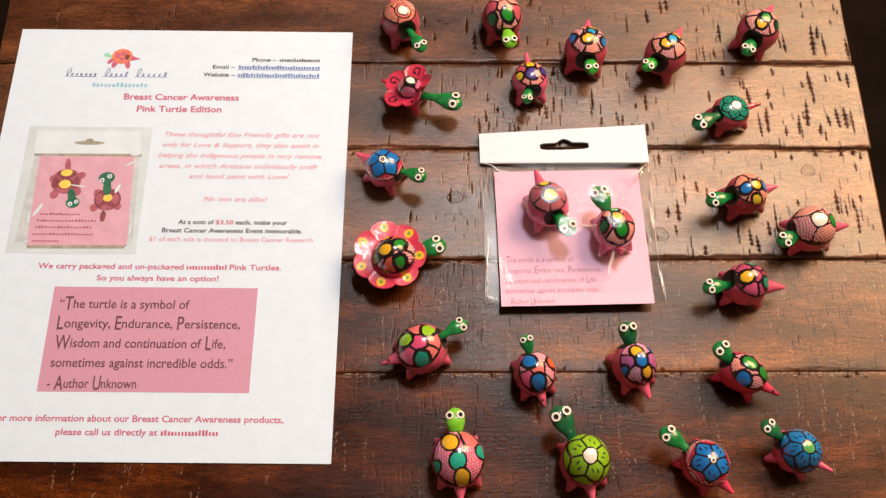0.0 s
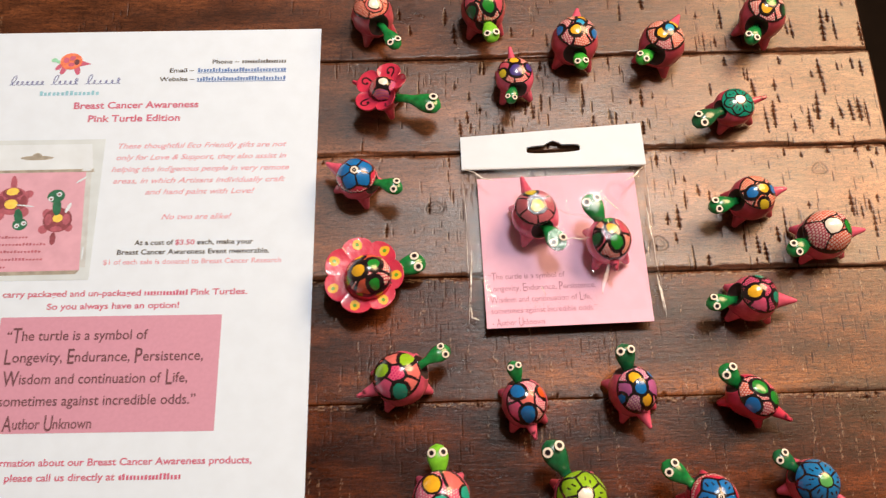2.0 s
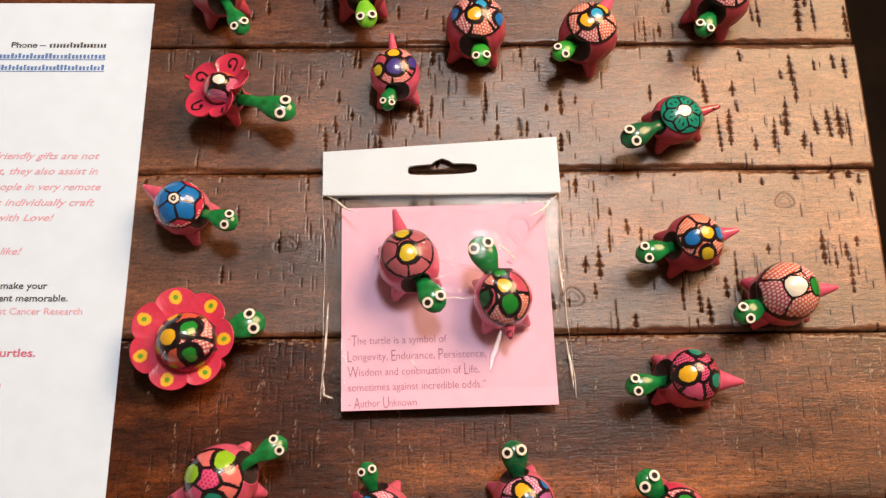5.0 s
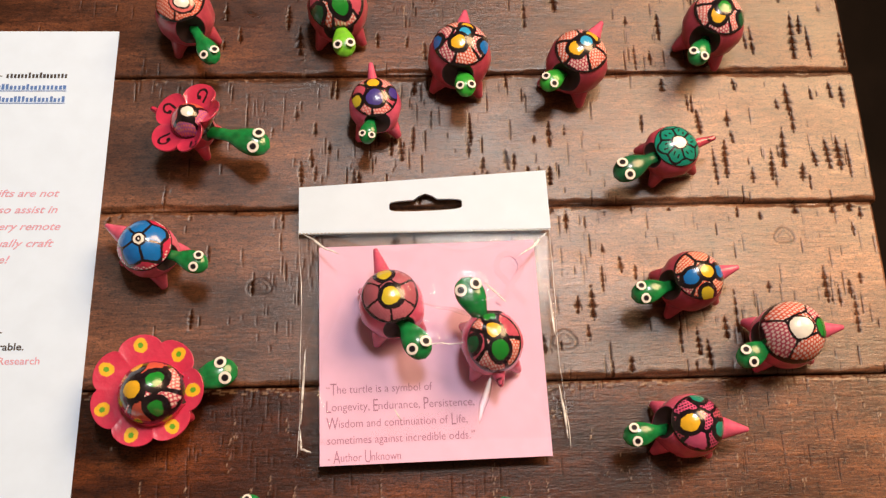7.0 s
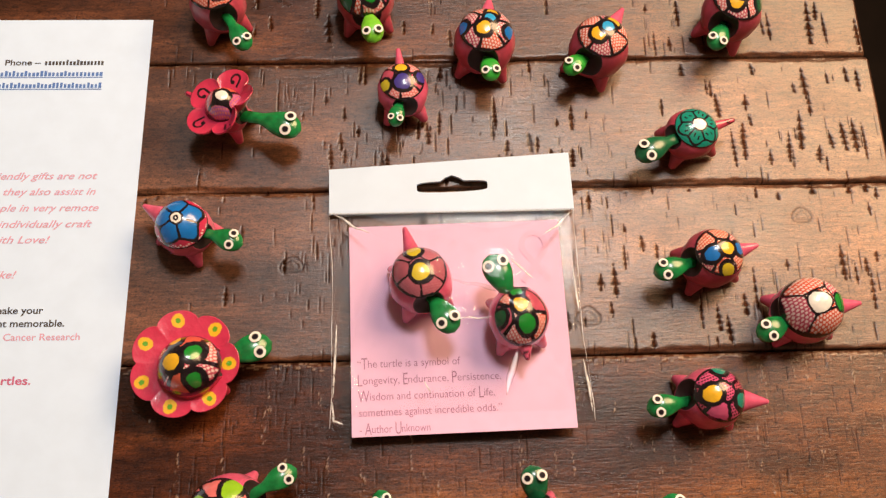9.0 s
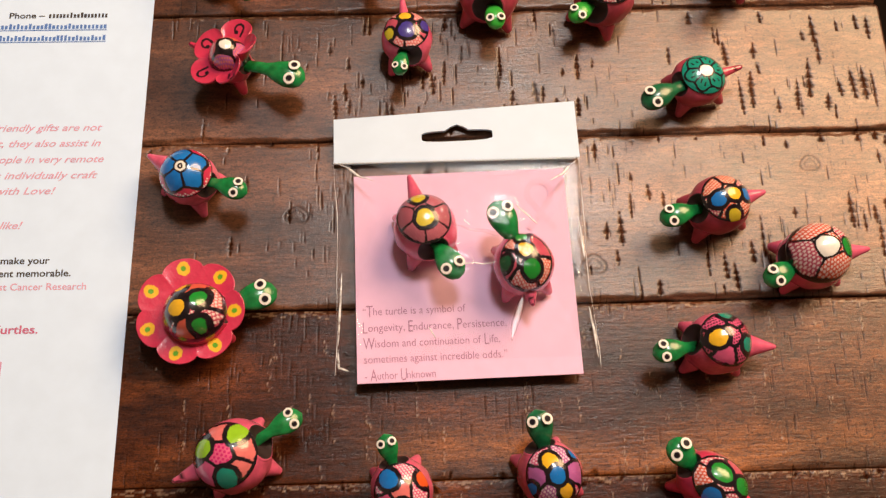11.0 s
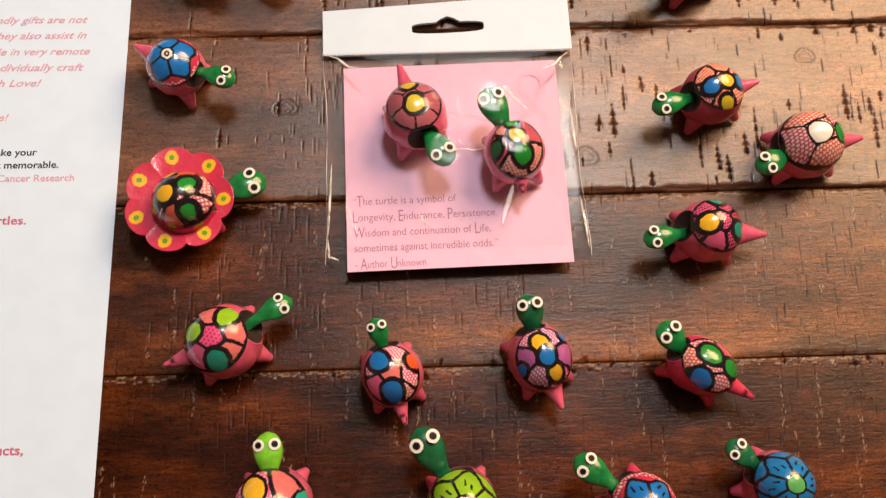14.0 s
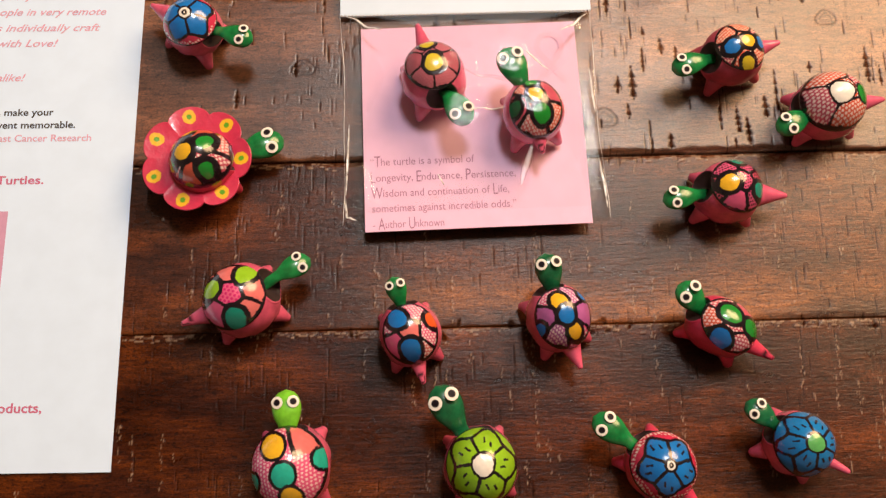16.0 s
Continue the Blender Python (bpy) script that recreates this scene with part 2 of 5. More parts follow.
def root(name, m, label, category, group="", kind=""):
    ob = new(name)
    ob.empty_display_size = 0.01
    ob.matrix_basis = m
    return tagged(ob, label, category, group, kind)


def colour_mesh(me, colours):
    a = me.color_attributes.new("paint", "FLOAT_COLOR", "POINT")
    rgba = np.ones((len(me.vertices), 4), np.float32)
    rgba[:, :3] = colours
    a.data.foreach_set("color", rgba.ravel())


def box_bm(x0, x1, y0, y1, z0, z1, bevel=0.0):
    bm = bmesh.new()
    bmesh.ops.create_cube(bm, size=1)
    for v in bm.verts:
        v.co = ((x0 + x1) / 2 + v.co.x * (x1 - x0), (y0 + y1) / 2 + v.co.y * (y1 - y0), (z0 + z1) / 2 + v.co.z * (z1 - z0))
    if bevel:
        bmesh.ops.bevel(bm, geom=bm.edges[:], offset=bevel, segments=2, affect="EDGES")
    return bm


def slab_bm(outline, z0, z1):
    """A flat plate with that outline, counter-clockwise."""
    bm = bmesh.new()
    f = bm.faces.new([bm.verts.new((x, y, z0)) for x, y in outline])
    up = bmesh.ops.extrude_face_region(bm, geom=[f])
    for v in up["geom"]:
        if isinstance(v, bmesh.types.BMVert):
            v.co.z = z1
    bmesh.ops.recalc_face_normals(bm, faces=bm.faces[:])
    return bm


def oval(cx, cy, rx, ry, n=28, turn=0.0):
    c, s = math.cos(turn), math.sin(turn)
    pts = [(rx * math.cos(2 * math.pi * i / n), ry * math.sin(2 * math.pi * i / n)) for i in range(n)]
    return [(cx + x * c - y * s, cy + x * s + y * c) for x, y in pts]


def tube(points, radii, n=12, flat=1.0, side=None):
    """A closed tube through the points; flat squeezes it along its own up."""
    pts = [Vector(p) for p in points]
    verts, up = [], Vector((0, 0, 1))
    for i, p in enumerate(pts):
        d = (pts[min(i + 1, len(pts) - 1)] - pts[max(i - 1, 0)]).normalized()
        s = d.cross(up).normalized() if side is None else Vector(side)
        u = s.cross(d).normalized()
        for k in range(n):
            a = 2 * math.pi * k / n
            verts.append(p + radii[i] * (math.cos(a) * s + math.sin(a) * flat * u))
    faces = [tuple(f) for f in grid_faces(len(pts), n, True)]
    faces = [f[::-1] for f in faces]
    faces += [tuple(range(n)), tuple(range((len(pts) - 1) * n, len(pts) * n))[::-1]]
    return verts, faces


# ---- room ----
def room():
    x0, x1, y0, y1, z0, z1, w = -2.2, 2.4, -2.2, 2.6, -0.75, 1.80, 0.1
    for name, b, mat, label in (
            ("floor", (x0 - w, x1 + w, y0 - w, y1 + w, z0 - w, z0), FLOOR, "dark wooden floor beside the table"),
            ("ceiling", (x0 - w, x1 + w, y0 - w, y1 + w, z1, z1 + w), CEIL, "plain pale ceiling over the table"),
            ("wall_north", (x0, x1, y1, y1 + w, z0, z1), WALL, "plain warm painted wall"),
            ("wall_south", (x0, x1, y0 - w, y0, z0, z1), WALL, "plain warm painted wall"),
            ("wall_east", (x1, x1 + w, y0, y1, z0, z1), WALL, "plain warm painted wall"),
            ("wall_west", (x0 - w, x0, y0, y1, z0, z1), WALL, "plain warm painted wall")):
        me = bpy.data.meshes.new(name)
        bm = box_bm(*b)
        bm.to_mesh(me)
        bm.free()
        me.materials.append(mat)
        tagged(new(name, me), label, name.split("_")[0], kind="structure")


room()

# ---- table ----
TURN = pose(0.1, 0, 0) @ pose(0, 0, 0, 0, 0, 0.7) @ pose(-0.1, 0, 0)
SEAMS = (0.452, 0.380, 0.309, 0.2465, 0.1722, 0.1035, 0.030, -0.045, -0.115)
EDGE_L, EDGE_R, THICK = -0.285, 0.271, 0.028
rng = np.random.default_rng(7)


def plank(parent, y0, y1, fine, marks, wear):
    """One distressed board: a top sheet with gouges and soft edges, and its sides."""
    gap = [0.00012 if abs(e - 0.1035) < 0.001 else 0.0004 for e in (y0, y1)]
    y0, y1 = y0 + gap[0], y1 - gap[1]
    left, right = EDGE_L + rng.uniform(-0.001, 0.001), EDGE_R + rng.uniform(-0.0015, 0.0015)
    nx, ny = (int((right - left) / 0.00042), int((y1 - y0) / 0.0006)) if fine else (120, 30)
    xs, ys = np.linspace(left, right, nx), np.linspace(y0, y1, ny)
    X, Y = np.meshgrid(xs, ys)
    Z = np.zeros_like(X)
    wob = sum(a * np.sin(f * xs + p) for a, f, p in ((0.0006, 31, rng.uniform(0, 6)), (0.0004, 83, rng.uniform(0, 6)), (0.0003, 211, rng.uniform(0, 6)), (0.0002, 617, rng.uniform(0, 6))))
    top, low = np.clip((y1 - Y) / 0.0022 + wob[None] / 0.0022, 0, 1), np.clip((Y - y0) / 0.0022 - wob[None] / 0.0022, 0, 1)
    tight = [0.15 if abs(e - 0.1035) < 0.002 else 1.0 for e in (y1, y0)]
    Z -= 0.0012 * (tight[0] * (1 - top) ** 2 + tight[1] * (1 - low) ** 2)
    ends = np.clip((right - X) / 0.0018, 0, 1)
    Z -= 0.002 * (1 - ends) ** 2
    Z += 0.0002 * (np.sin(9 * X + 40 * Y + rng.uniform(0, 6)) - 1) + 0.00015 * (np.sin(90 * Y + 5 * X) - 1)
    G = np.zeros_like(X)
    for cx, cy, half, wide, deep in marks:
        i0, i1 = np.searchsorted(xs, (cx - 3 * wide, cx + 3 * wide))
        j0, j1 = np.searchsorted(ys, (cy - half, cy + half))
        if i1 <= i0 or j1 <= j0:
            continue
        yy = (ys[j0:j1, None] - cy) / half
        step = rng.uniform(0.0022, 0.0046)
        saw = 1 - ((ys[j0:j1, None] + rng.uniform(0, step)) / step) % 1
        jag = (0.10 + 1.25 * saw if wide > 0.0005 else 0.50) + 0.18 * rng.random((j1 - j0, 1))
        skew = rng.uniform(-0.4, 0.4) * wide
        body = wide * jag * np.clip(1 - np.abs(yy + 0.25) ** 1.4 * 0.75, 0.05, 1)
        fill = np.clip(1.45 - np.abs(xs[None, i0:i1] - cx - skew * yy) / body - 0.28 * rng.random((j1 - j0, i1 - i0)), 0, 1)
        G[j0:j1, i0:i1] = np.maximum(G[j0:j1, i0:i1], fill * deep)
    for cx, cy, rx, ry in ((0.2285, 0.2310, 0.0042, 0.0034), (0.1325, 0.1880, 0.0050, 0.0040), (0.0095, 0.2130, 0.0048, 0.0034), (0.205, 0.345, 0.004, 0.003)):
        q = np.hypot((X - cx) / rx, (Y - cy) / ry) + 0.10 * np.sin(3 * np.arctan2(Y - cy, X - cx))
        G = np.maximum(G, 0.42 * np.exp(-((q - 1) / 0.10) ** 2) + 0.25 * np.exp(-((q - 0.55) / 0.12) ** 2))
    Z -= 0.0004 * G
    W = np.zeros_like(X)
    if fine:
        # pale nicks that paint glints: short strings across the grain, and along the worn edge
        for _ in range(110 if wear < 0.3 else 8):
            cx, cy, run = rng.uniform(left, right), rng.uniform(y0, y1), rng.uniform(0.002, 0.011)
            for _ in range(int(run / 0.0006)):
                i, j = np.searchsorted(xs, cx + rng.normal(0, 0.0004)), np.searchsorted(ys, cy + rng.uniform(-run, run))
                W[j:j + rng.integers(1, 3), i:i + 1] = rng.uniform(0.2, 0.95) * (0.5 if wear > 0.5 else 1.0)
        for _ in range(720 if wear < 0.5 else 200):
            i, j = np.searchsorted(xs, rng.uniform(left, right)), np.searchsorted(ys, y1 - abs(rng.normal(0, 0.0012)))
            W[j - 1:j, i:i + rng.integers(1, 6)] = rng.uniform(0.15, 0.85)
        # torn fibres stand up along one side of each gouge, coloured pale as its lit edge
        lip = np.zeros_like(G)
        lip[:-1, 1:] = np.clip(G[1:, :-1] - G[:-1, 1:] - 0.25, 0, 1)
        W = np.maximum(W, lip * rng.uniform(0.0, 0.6, G.shape) * (1.0 if wear < 0.3 else 0.12))
    Z += 0.00025 * W
    verts = np.stack([X, Y, Z], -1).reshape(-1, 3)
    faces = grid_faces(ny, nx)
    n = len(verts)
    ring = list(range(nx)) + [j * nx + nx - 1 for j in range(1, ny)] + [(ny - 1) * nx + i for i in range(nx - 2, -1, -1)] + [j * nx for j in range(ny - 2, 0, -1)]
    low_ring = verts[ring].copy()
    low_ring[:, 2] = -THICK
    verts = np.vstack([verts, low_ring])
    k = len(ring)
    sides = [(ring[(i + 1) % k], ring[i], n + i, n + (i + 1) % k) for i in range(k)]
    me = mesh_of("plank", verts, list(map(tuple, faces)) + sides, WOOD)
    a = me.attributes.new("gouge", "FLOAT", "POINT")
    a.data.foreach_set("value", np.concatenate([G.ravel(), np.zeros(k)]).astype(np.float32))
    c = me.attributes.new("pale", "FLOAT", "POINT")
    c.data.foreach_set("value", np.concatenate([W.ravel(), np.zeros(k)]).astype(np.float32))
    b = me.attributes.new("wear", "FLOAT", "POINT")
    along = verts[:, 0]
    # tone climbs to the right to paint in the side lamp's warm glow
    glow_wear = np.clip(wear + ((0.09 if wear < 0.1 else 0.24 if wear < 0.25 else 0.26) if wear < 0.5 else 0.12) * np.clip((along - 0.09) / 0.17, 0, 1), 0, 1)
    glow_wear -= (0.05 if wear > 0.5 else 0.0) * np.clip((0.10 - along) / 0.12, 0, 1)
    glow_wear += (0.10 if wear < 0.25 else 0.0) * np.clip((along - 0.195) / 0.06, 0, 1)
    b.data.foreach_set("value", glow_wear.astype(np.float32))
    e = me.attributes.new("sapwood", "FLOAT", "POINT")
    band = 0.9 * np.exp(-((verts[:, 1] - 0.113 - 0.002 * np.sin(30 * along)) / 0.009) ** 2) * np.clip((along - 0.02) / 0.06, 0, 1) * np.clip((0.26 - along) / 0.07, 0.2, 1)
    e.data.foreach_set("value", (band * (0.1 < y0 < 0.11)).astype(np.float32))
    return attach("plank", me, parent)


def scatter_marks():
    """Gouges run across the boards; broad ones crowd towards one end, fine scratches lie everywhere."""
    out = []
    for _ in range(760):
        x = EDGE_L + (EDGE_R - EDGE_L) * rng.random() ** 0.6
        y = rng.uniform(0.172, 0.39)
        thin = 0.35 if x > 0.135 and y < 0.335 else 1.0
        if rng.random() < (0.22 + 0.7 * (x - 0.02) / 0.25) * thin:
            half = (rng.uniform(0.0012, 0.0046) if rng.random() < 0.72 else rng.uniform(0.0045, 0.0080)) * (thin ** 0.5)
            out.append((x, y, half, half * rng.uniform(0.10, 0.26), rng.uniform(0.6, 1)))
    for _ in range(34):
        half = rng.uniform(0.0018, 0.0050)
        out.append((rng.uniform(0.025, 0.135), rng.uniform(0.252, 0.284), half, half * rng.uniform(0.14, 0.30), rng.uniform(0.55, 0.95)))
    # the broadest gouges, in millimetres: place, half length, half width
    top_board = ((227, 325, 7.4, 1.3), (246, 328, 12.7, 2.4), (250, 333, 5.2, 1.6), (253, 324, 8.7, 1.1), (268, 321, 9.3, 1.9), (185, 334, 8.2, 1.4), (173, 317, 7.0, 0.7), (177, 316, 6.0, 0.5), (180, 317, 4.0, 1.1), (224, 325, 4.2, 0.9))
    second_board = ((239, 296, 8.9, 2.0), (240, 285, 6.6, 1.3), (234, 272, 10.3, 2.2), (228, 264, 7.5, 1.7), (241, 260, 4.3, 2.0), (247, 267, 4.4, 1.7), (253, 269, 7.7, 2.0), (258, 269, 8.3, 2.5), (262, 267, 10.0, 1.0), (259, 300, 4.5, 1.5), (264, 297, 6.3, 1.6), (219, 259, 3.7, 1.3), (234, 293, 2.8, 1.3))
    second_inner = ((184, 303, 3.5, 2.0), (196, 293, 4.4, 1.1), (198, 285, 6.8, 1.6), (173, 285, 5.3, 0.9), (211, 286, 4.0, 1.6), (208, 270, 6.8, 1.8), (203, 264, 9.6, 1.3), (208, 264, 6.3, 1.5), (212, 277, 2.9, 1.3), (216, 303, 3.0, 1.4))
    third_board = ((235, 244, 3.2, 3.4), (251, 244, 3.2, 2.9), (259, 244, 2.7, 3.0), (263, 241, 3.3, 1.2), (151, 227, 2.6, 0.7), (158, 220, 3.9, 1.5), (150, 214, 5.8, 0.9), (164, 217, 3.9, 0.9), (145, 204, 8.3, 1.8), (139, 203, 3.8, 1.7), (159, 178, 3.8, 1.7), (168, 195, 3.9, 0.6), (180, 187, 5.2, 0.9))
    third_outer = ((187, 187, 6.5, 1.5), (191, 182, 6.5, 1.5), (199, 192, 5.3, 1.8), (204, 200, 10.0, 0.9), (213, 203, 6.7, 0.6), (219, 209, 2.7, 1.2), (243, 210, 8.3, 1.9), (248, 205, 5.6, 0.9), (253, 208, 4.9, 1.3), (254, 198, 9.0, 1.3), (258, 212, 2.8, 1.3))
    for board in (top_board, second_board, second_inner, third_board, third_outer):
        out += [(a / 1000, b / 1000, h / 1000, w / 1250, 0.85) for a, b, h, w in board]
    for q in range(330):
        cx, cy = rng.uniform(EDGE_L, EDGE_R), rng.uniform(0.03, 0.175) if q < 140 else rng.uniform(0.03, 0.38) if q < 240 else rng.uniform(0.175, 0.305)
        for _ in range(rng.integers(3, 9)):
            half = rng.uniform(0.0015, 0.0065)
            out.append((cx + rng.normal(0, 0.009), cy + rng.normal(0, 0.006), half, rng.uniform(0.0002, 0.00045), rng.uniform(0.2, 0.5) if cy < 0.17 else rng.uniform(0.35, 0.9)))
    return out


def chips_along(y):
    """Torn flecks beside a seam."""
    return [(rng.uniform(EDGE_L, EDGE_R), y + rng.uniform(-0.004, 0.002), rng.uniform(0.0008, 0.0022), rng.uniform(0.0004, 0.0016), rng.uniform(0.5, 1)) for _ in range(60)]


def table():
    t = root("table", TURN, "rustic table of distressed dark brown planks", "table")
    marks = scatter_marks() + chips_along(0.1035) + chips_along(0.2445)[:25]
    for a, b, wear in zip(SEAMS[1:], SEAMS[:-1], (0.3, 0.42, 0.74, 0.82, 0.12, 0.0, 0.0, 0.0)):
        fine = 0.029 < a < 0.375
        plank(t, a, b, fine, marks, wear)
    part("under_board", box_bm(EDGE_L + 0.01, EDGE_R - 0.01, SEAMS[-1] + 0.005, SEAMS[0] - 0.005, -THICK - 0.012, -THICK), WOOD, t)
    for x in (EDGE_L + 0.03, EDGE_R - 0.05):
        for y in (SEAMS[-1] + 0.03, SEAMS[0] - 0.05):
            part("leg", box_bm(x, x + 0.035, y, y + 0.035, -0.75, -THICK - 0.012, 0.003), WOOD, t)
    return t


# ---- printed sheet ----
SHEET_X0, SHEET_X1, SHEET_Y0, SHEET_Y1 = -0.2759, -0.0600, 0.0506, 0.3300
TOP = 0.00045


def letters(words, x0, x1, y, cap, material, parent, z, shear=0.0, weight=0.0, m=None):
    """A printed line from x0 to x1 on the baseline y."""
    co, faces = text_points(words, shear, weight)
    lo, hi = co[:, 0].min(), co[:, 0].max()
    co[:, 0] = x0 + (co[:, 0] - lo) * (x1 - x0) / (hi - lo)
    co[:, 1] = y + co[:, 1] * cap / 0.70
    co[:, 2] = z
    return attach("printed_line", mesh_of("printed_line", co, faces, material, False), parent, m=m)


def text_points(words, shear=0.0, weight=0.0):
    """The outline mesh of a word as points and faces, one unit high."""
    cu = bpy.data.curves.new("print", "FONT")
    cu.body, cu.size, cu.shear, cu.offset = words, 1.0, shear, weight
    cu.resolution_u = 3
    ob = bpy.data.objects.new("print", cu)
    scene.collection.objects.link(ob)
    bpy.context.view_layer.update()
    me = bpy.data.meshes.new_from_object(ob.evaluated_get(bpy.context.evaluated_depsgraph_get()))
    bpy.data.objects.remove(ob)
    bpy.data.curves.remove(cu)
    co = np.empty(len(me.vertices) * 3)
    me.vertices.foreach_get("co", co)
    faces = [tuple(p.vertices) for p in me.polygons]
    bpy.data.meshes.remove(me)
    return co.reshape(-1, 3), faces


def quote_line(words, x0, x1, y, cap, material, parent, z, weight=0.0):
    """A line in which the capitals stand taller than the small letters and dip under the line."""
    verts, faces, pen, count = [], [], 0.0, 0
    for run in ["".join(g) for _, g in itertools.groupby(words, key=lambda c: c.isupper())]:
        tall = run.isupper()
        body = run.strip()
        pen += 0.30 * (len(run) - len(run.lstrip()))
        if body:
            co, fs = text_points(body, weight=weight)
            lo, hi = co[:, 0].min(), co[:, 0].max()
            co[:, 0] = pen + (co[:, 0] - lo) * (1.12 if tall else 1.0)
            co[:, 1] = co[:, 1] * 1.42 - 0.13 if tall else co[:, 1] * 0.93
            verts.append(co)
            faces += [tuple(i + count for i in f) for f in fs]
            count += len(co)
            pen += (hi - lo) * (1.12 if tall else 1.0) + 0.055
        pen += 0.30 * (len(run) - len(run.rstrip()))
    v = np.vstack(verts)
    v[:, 0] = x0 + v[:, 0] * (x1 - x0) / v[:, 0].max()
    v[:, 1] = y + v[:, 1] * cap / 0.70
    v[:, 2] = z
    return attach("printed_line", mesh_of("printed_line", v, faces, material, False), parent)


def bars(x0, x1, y, high, count, material, parent, z, underline=False):
    """Plain bars in place of writing that is not to be lettered."""
    bm = bmesh.new()
    r = random.Random(int(x0 * 1e5) + count)
    step = (x1 - x0) / count
    for i in range(count):
        h = high * r.choice((0.70, 0.72, 0.76, 1.0))
        a, b = x0 + i * step + r.uniform(0.08, 0.16) * step, x0 + (i + 1) * step - r.uniform(0.14, 0.30) * step
        bm.faces.new([bm.verts.new(p) for p in ((a, y, z), (b, y, z), (b, y + h, z), (a, y + h, z))])
    if underline:
        bm.faces.new([bm.verts.new(p) for p in ((x0, y - 0.0008, z), (x1, y - 0.0008, z), (x1, y - 0.0004, z), (x0, y - 0.0004, z))])
    return part("printed_strip", bm, material, parent)


def flat(name, outline, material, parent, z, label=""):
    bm = bmesh.new()
    bm.faces.new([bm.verts.new((x, y, z)) for x, y in outline])
    return part(name, bm, material, parent, label)


def rect(x0, x1, y0, y1):
    return [(x0, y0), (x1, y0), (x1, y1), (x0, y1)]


QUOTE = ("\u201cThe turtle is a symbol of", "Longevity, Endurance, Persistence,", "Wisdom and continuation of Life,", "sometimes against incredible odds.\u201d", "- Author Unknown")


def sheet():
    s = root("printed_sheet", pose(0, 0, 0), "white letter-size information sheet lying on the table", "paper")
    n, k = 40, 50
    X, Y = np.meshgrid(np.linspace(SHEET_X0, SHEET_X1, n), np.linspace(SHEET_Y0, SHEET_Y1, k))
    Zt = np.full_like(X, TOP - 0.0001)
    v = np.vstack([np.stack([X, Y, Zt], -1).reshape(-1, 3), np.stack([X, Y, Zt - 0.00025], -1).reshape(-1, 3)])
    f = grid_faces(k, n)
    part_me = mesh_of("paper", v, list(map(tuple, f)) + [tuple(q[::-1] + n * k) for q in f], PAPER, False)
    attach("paper", part_me, s)
    z = TOP
    letters("Phone \u2013", -0.1240, -0.1082, 0.3068, 0.0028, INK, s, z, weight=0.020)
    bars(-0.1065, -0.0800, 0.3068, 0.0027, 17, INK, s, z)
    letters("Email \u2013", -0.1490, -0.1345, 0.3012, 0.0028, INK, s, z, weight=0.020)
    bars(-0.1325, -0.0800, 0.3012, 0.0027, 30, BLUEINK, s, z, True)
    letters("Website \u2013", -0.1545, -0.1340, 0.2953, 0.0028, INK, s, z, weight=0.020)
    bars(-0.1325, -0.0800, 0.2953, 0.0027, 31, BLUEINK, s, z, True)
    letters("Breast Cancer Awareness", -0.2030, -0.1302, 0.2777, 0.0043, REDINK, s, z, weight=0.024)
    letters("Pink Turtle Edition", -0.1937, -0.1403, 0.2690, 0.0043, REDINK, s, z, weight=0.024)
    for words, a, b, y in (("These thoughtful Eco Friendly gifts are not", -0.1740, -0.0775, 0.2515), ("only for Love & Support, they also assist in", -0.1745, -0.0775, 0.2442),
                           ("helping the indigenous people in very remote", -0.1765, -0.0755, 0.2368), ("areas, in which Artisans individually craft", -0.1750, -0.0775, 0.2295),
                           ("and hand paint with Love!", -0.1560, -0.0945, 0.2225), ("No two are alike!", -0.1455, -0.1065, 0.2072)):
        letters(words, a, b, y, 0.0032, SOFTINK, s, z, shear=0.32, weight=0.012)
    letters("At a cost of", -0.1590, -0.1375, 0.1920, 0.0029, INK, s, z, weight=0.020)
    letters("$3.50", -0.1365, -0.1258, 0.1920, 0.0029, REDINK, s, z, weight=0.020)
    letters("each, make your", -0.1245, -0.0935, 0.1920, 0.0029, INK, s, z, weight=0.020)
    letters("Breast Cancer Awareness Event memorable.", -0.1680, -0.0843, 0.1865, 0.0029, INK, s, z, weight=0.020)
    letters("$1 of each sale is donated to Breast Cancer Research", -0.1750, -0.0775, 0.1808, 0.0029, SOFTINK, s, z, weight=0.012)
    letters("We carry packaged and un-packaged", -0.2380, -0.1525, 0.1628, 0.0034, REDINK, s, z, weight=0.020)
    bars(-0.1510, -0.1268, 0.1628, 0.0031, 14, REDINK, s, z)
    letters("Pink Turtles.", -0.1255, -0.0950, 0.1628, 0.0034, REDINK, s, z, weight=0.020)
    letters("So you always have an option!", -0.2025, -0.1313, 0.1556, 0.0034, REDINK, s, z, weight=0.020)
    letters("For more information about our Breast Cancer Awareness products,", -0.2480, -0.0875, 0.0727, 0.0036, REDINK, s, z, weight=0.020)
    letters("please call us directly at", -0.2120, -0.1562, 0.0652, 0.0036, REDINK, s, z, weight=0.020)
    bars(-0.1545, -0.1225, 0.0652, 0.0031, 17, REDINK, s, z)
    flat("quote_panel", rect(-0.2262, -0.1078, 0.0893, 0.1515), PINKINK, s, z, "pink printed panel with a quotation")
    for words, a, b, y in zip(QUOTE, (-0.2215, -0.2210, -0.2205, -0.2210, -0.2210), (-0.1465, -0.1162, -0.1235, -0.1185, -0.1712), (0.1385, 0.1267, 0.1150, 0.1035, 0.0915)):
        quote_line(words, a, b, y, 0.0058, MAUVEINK, s, z + 0.0001, 0.010)
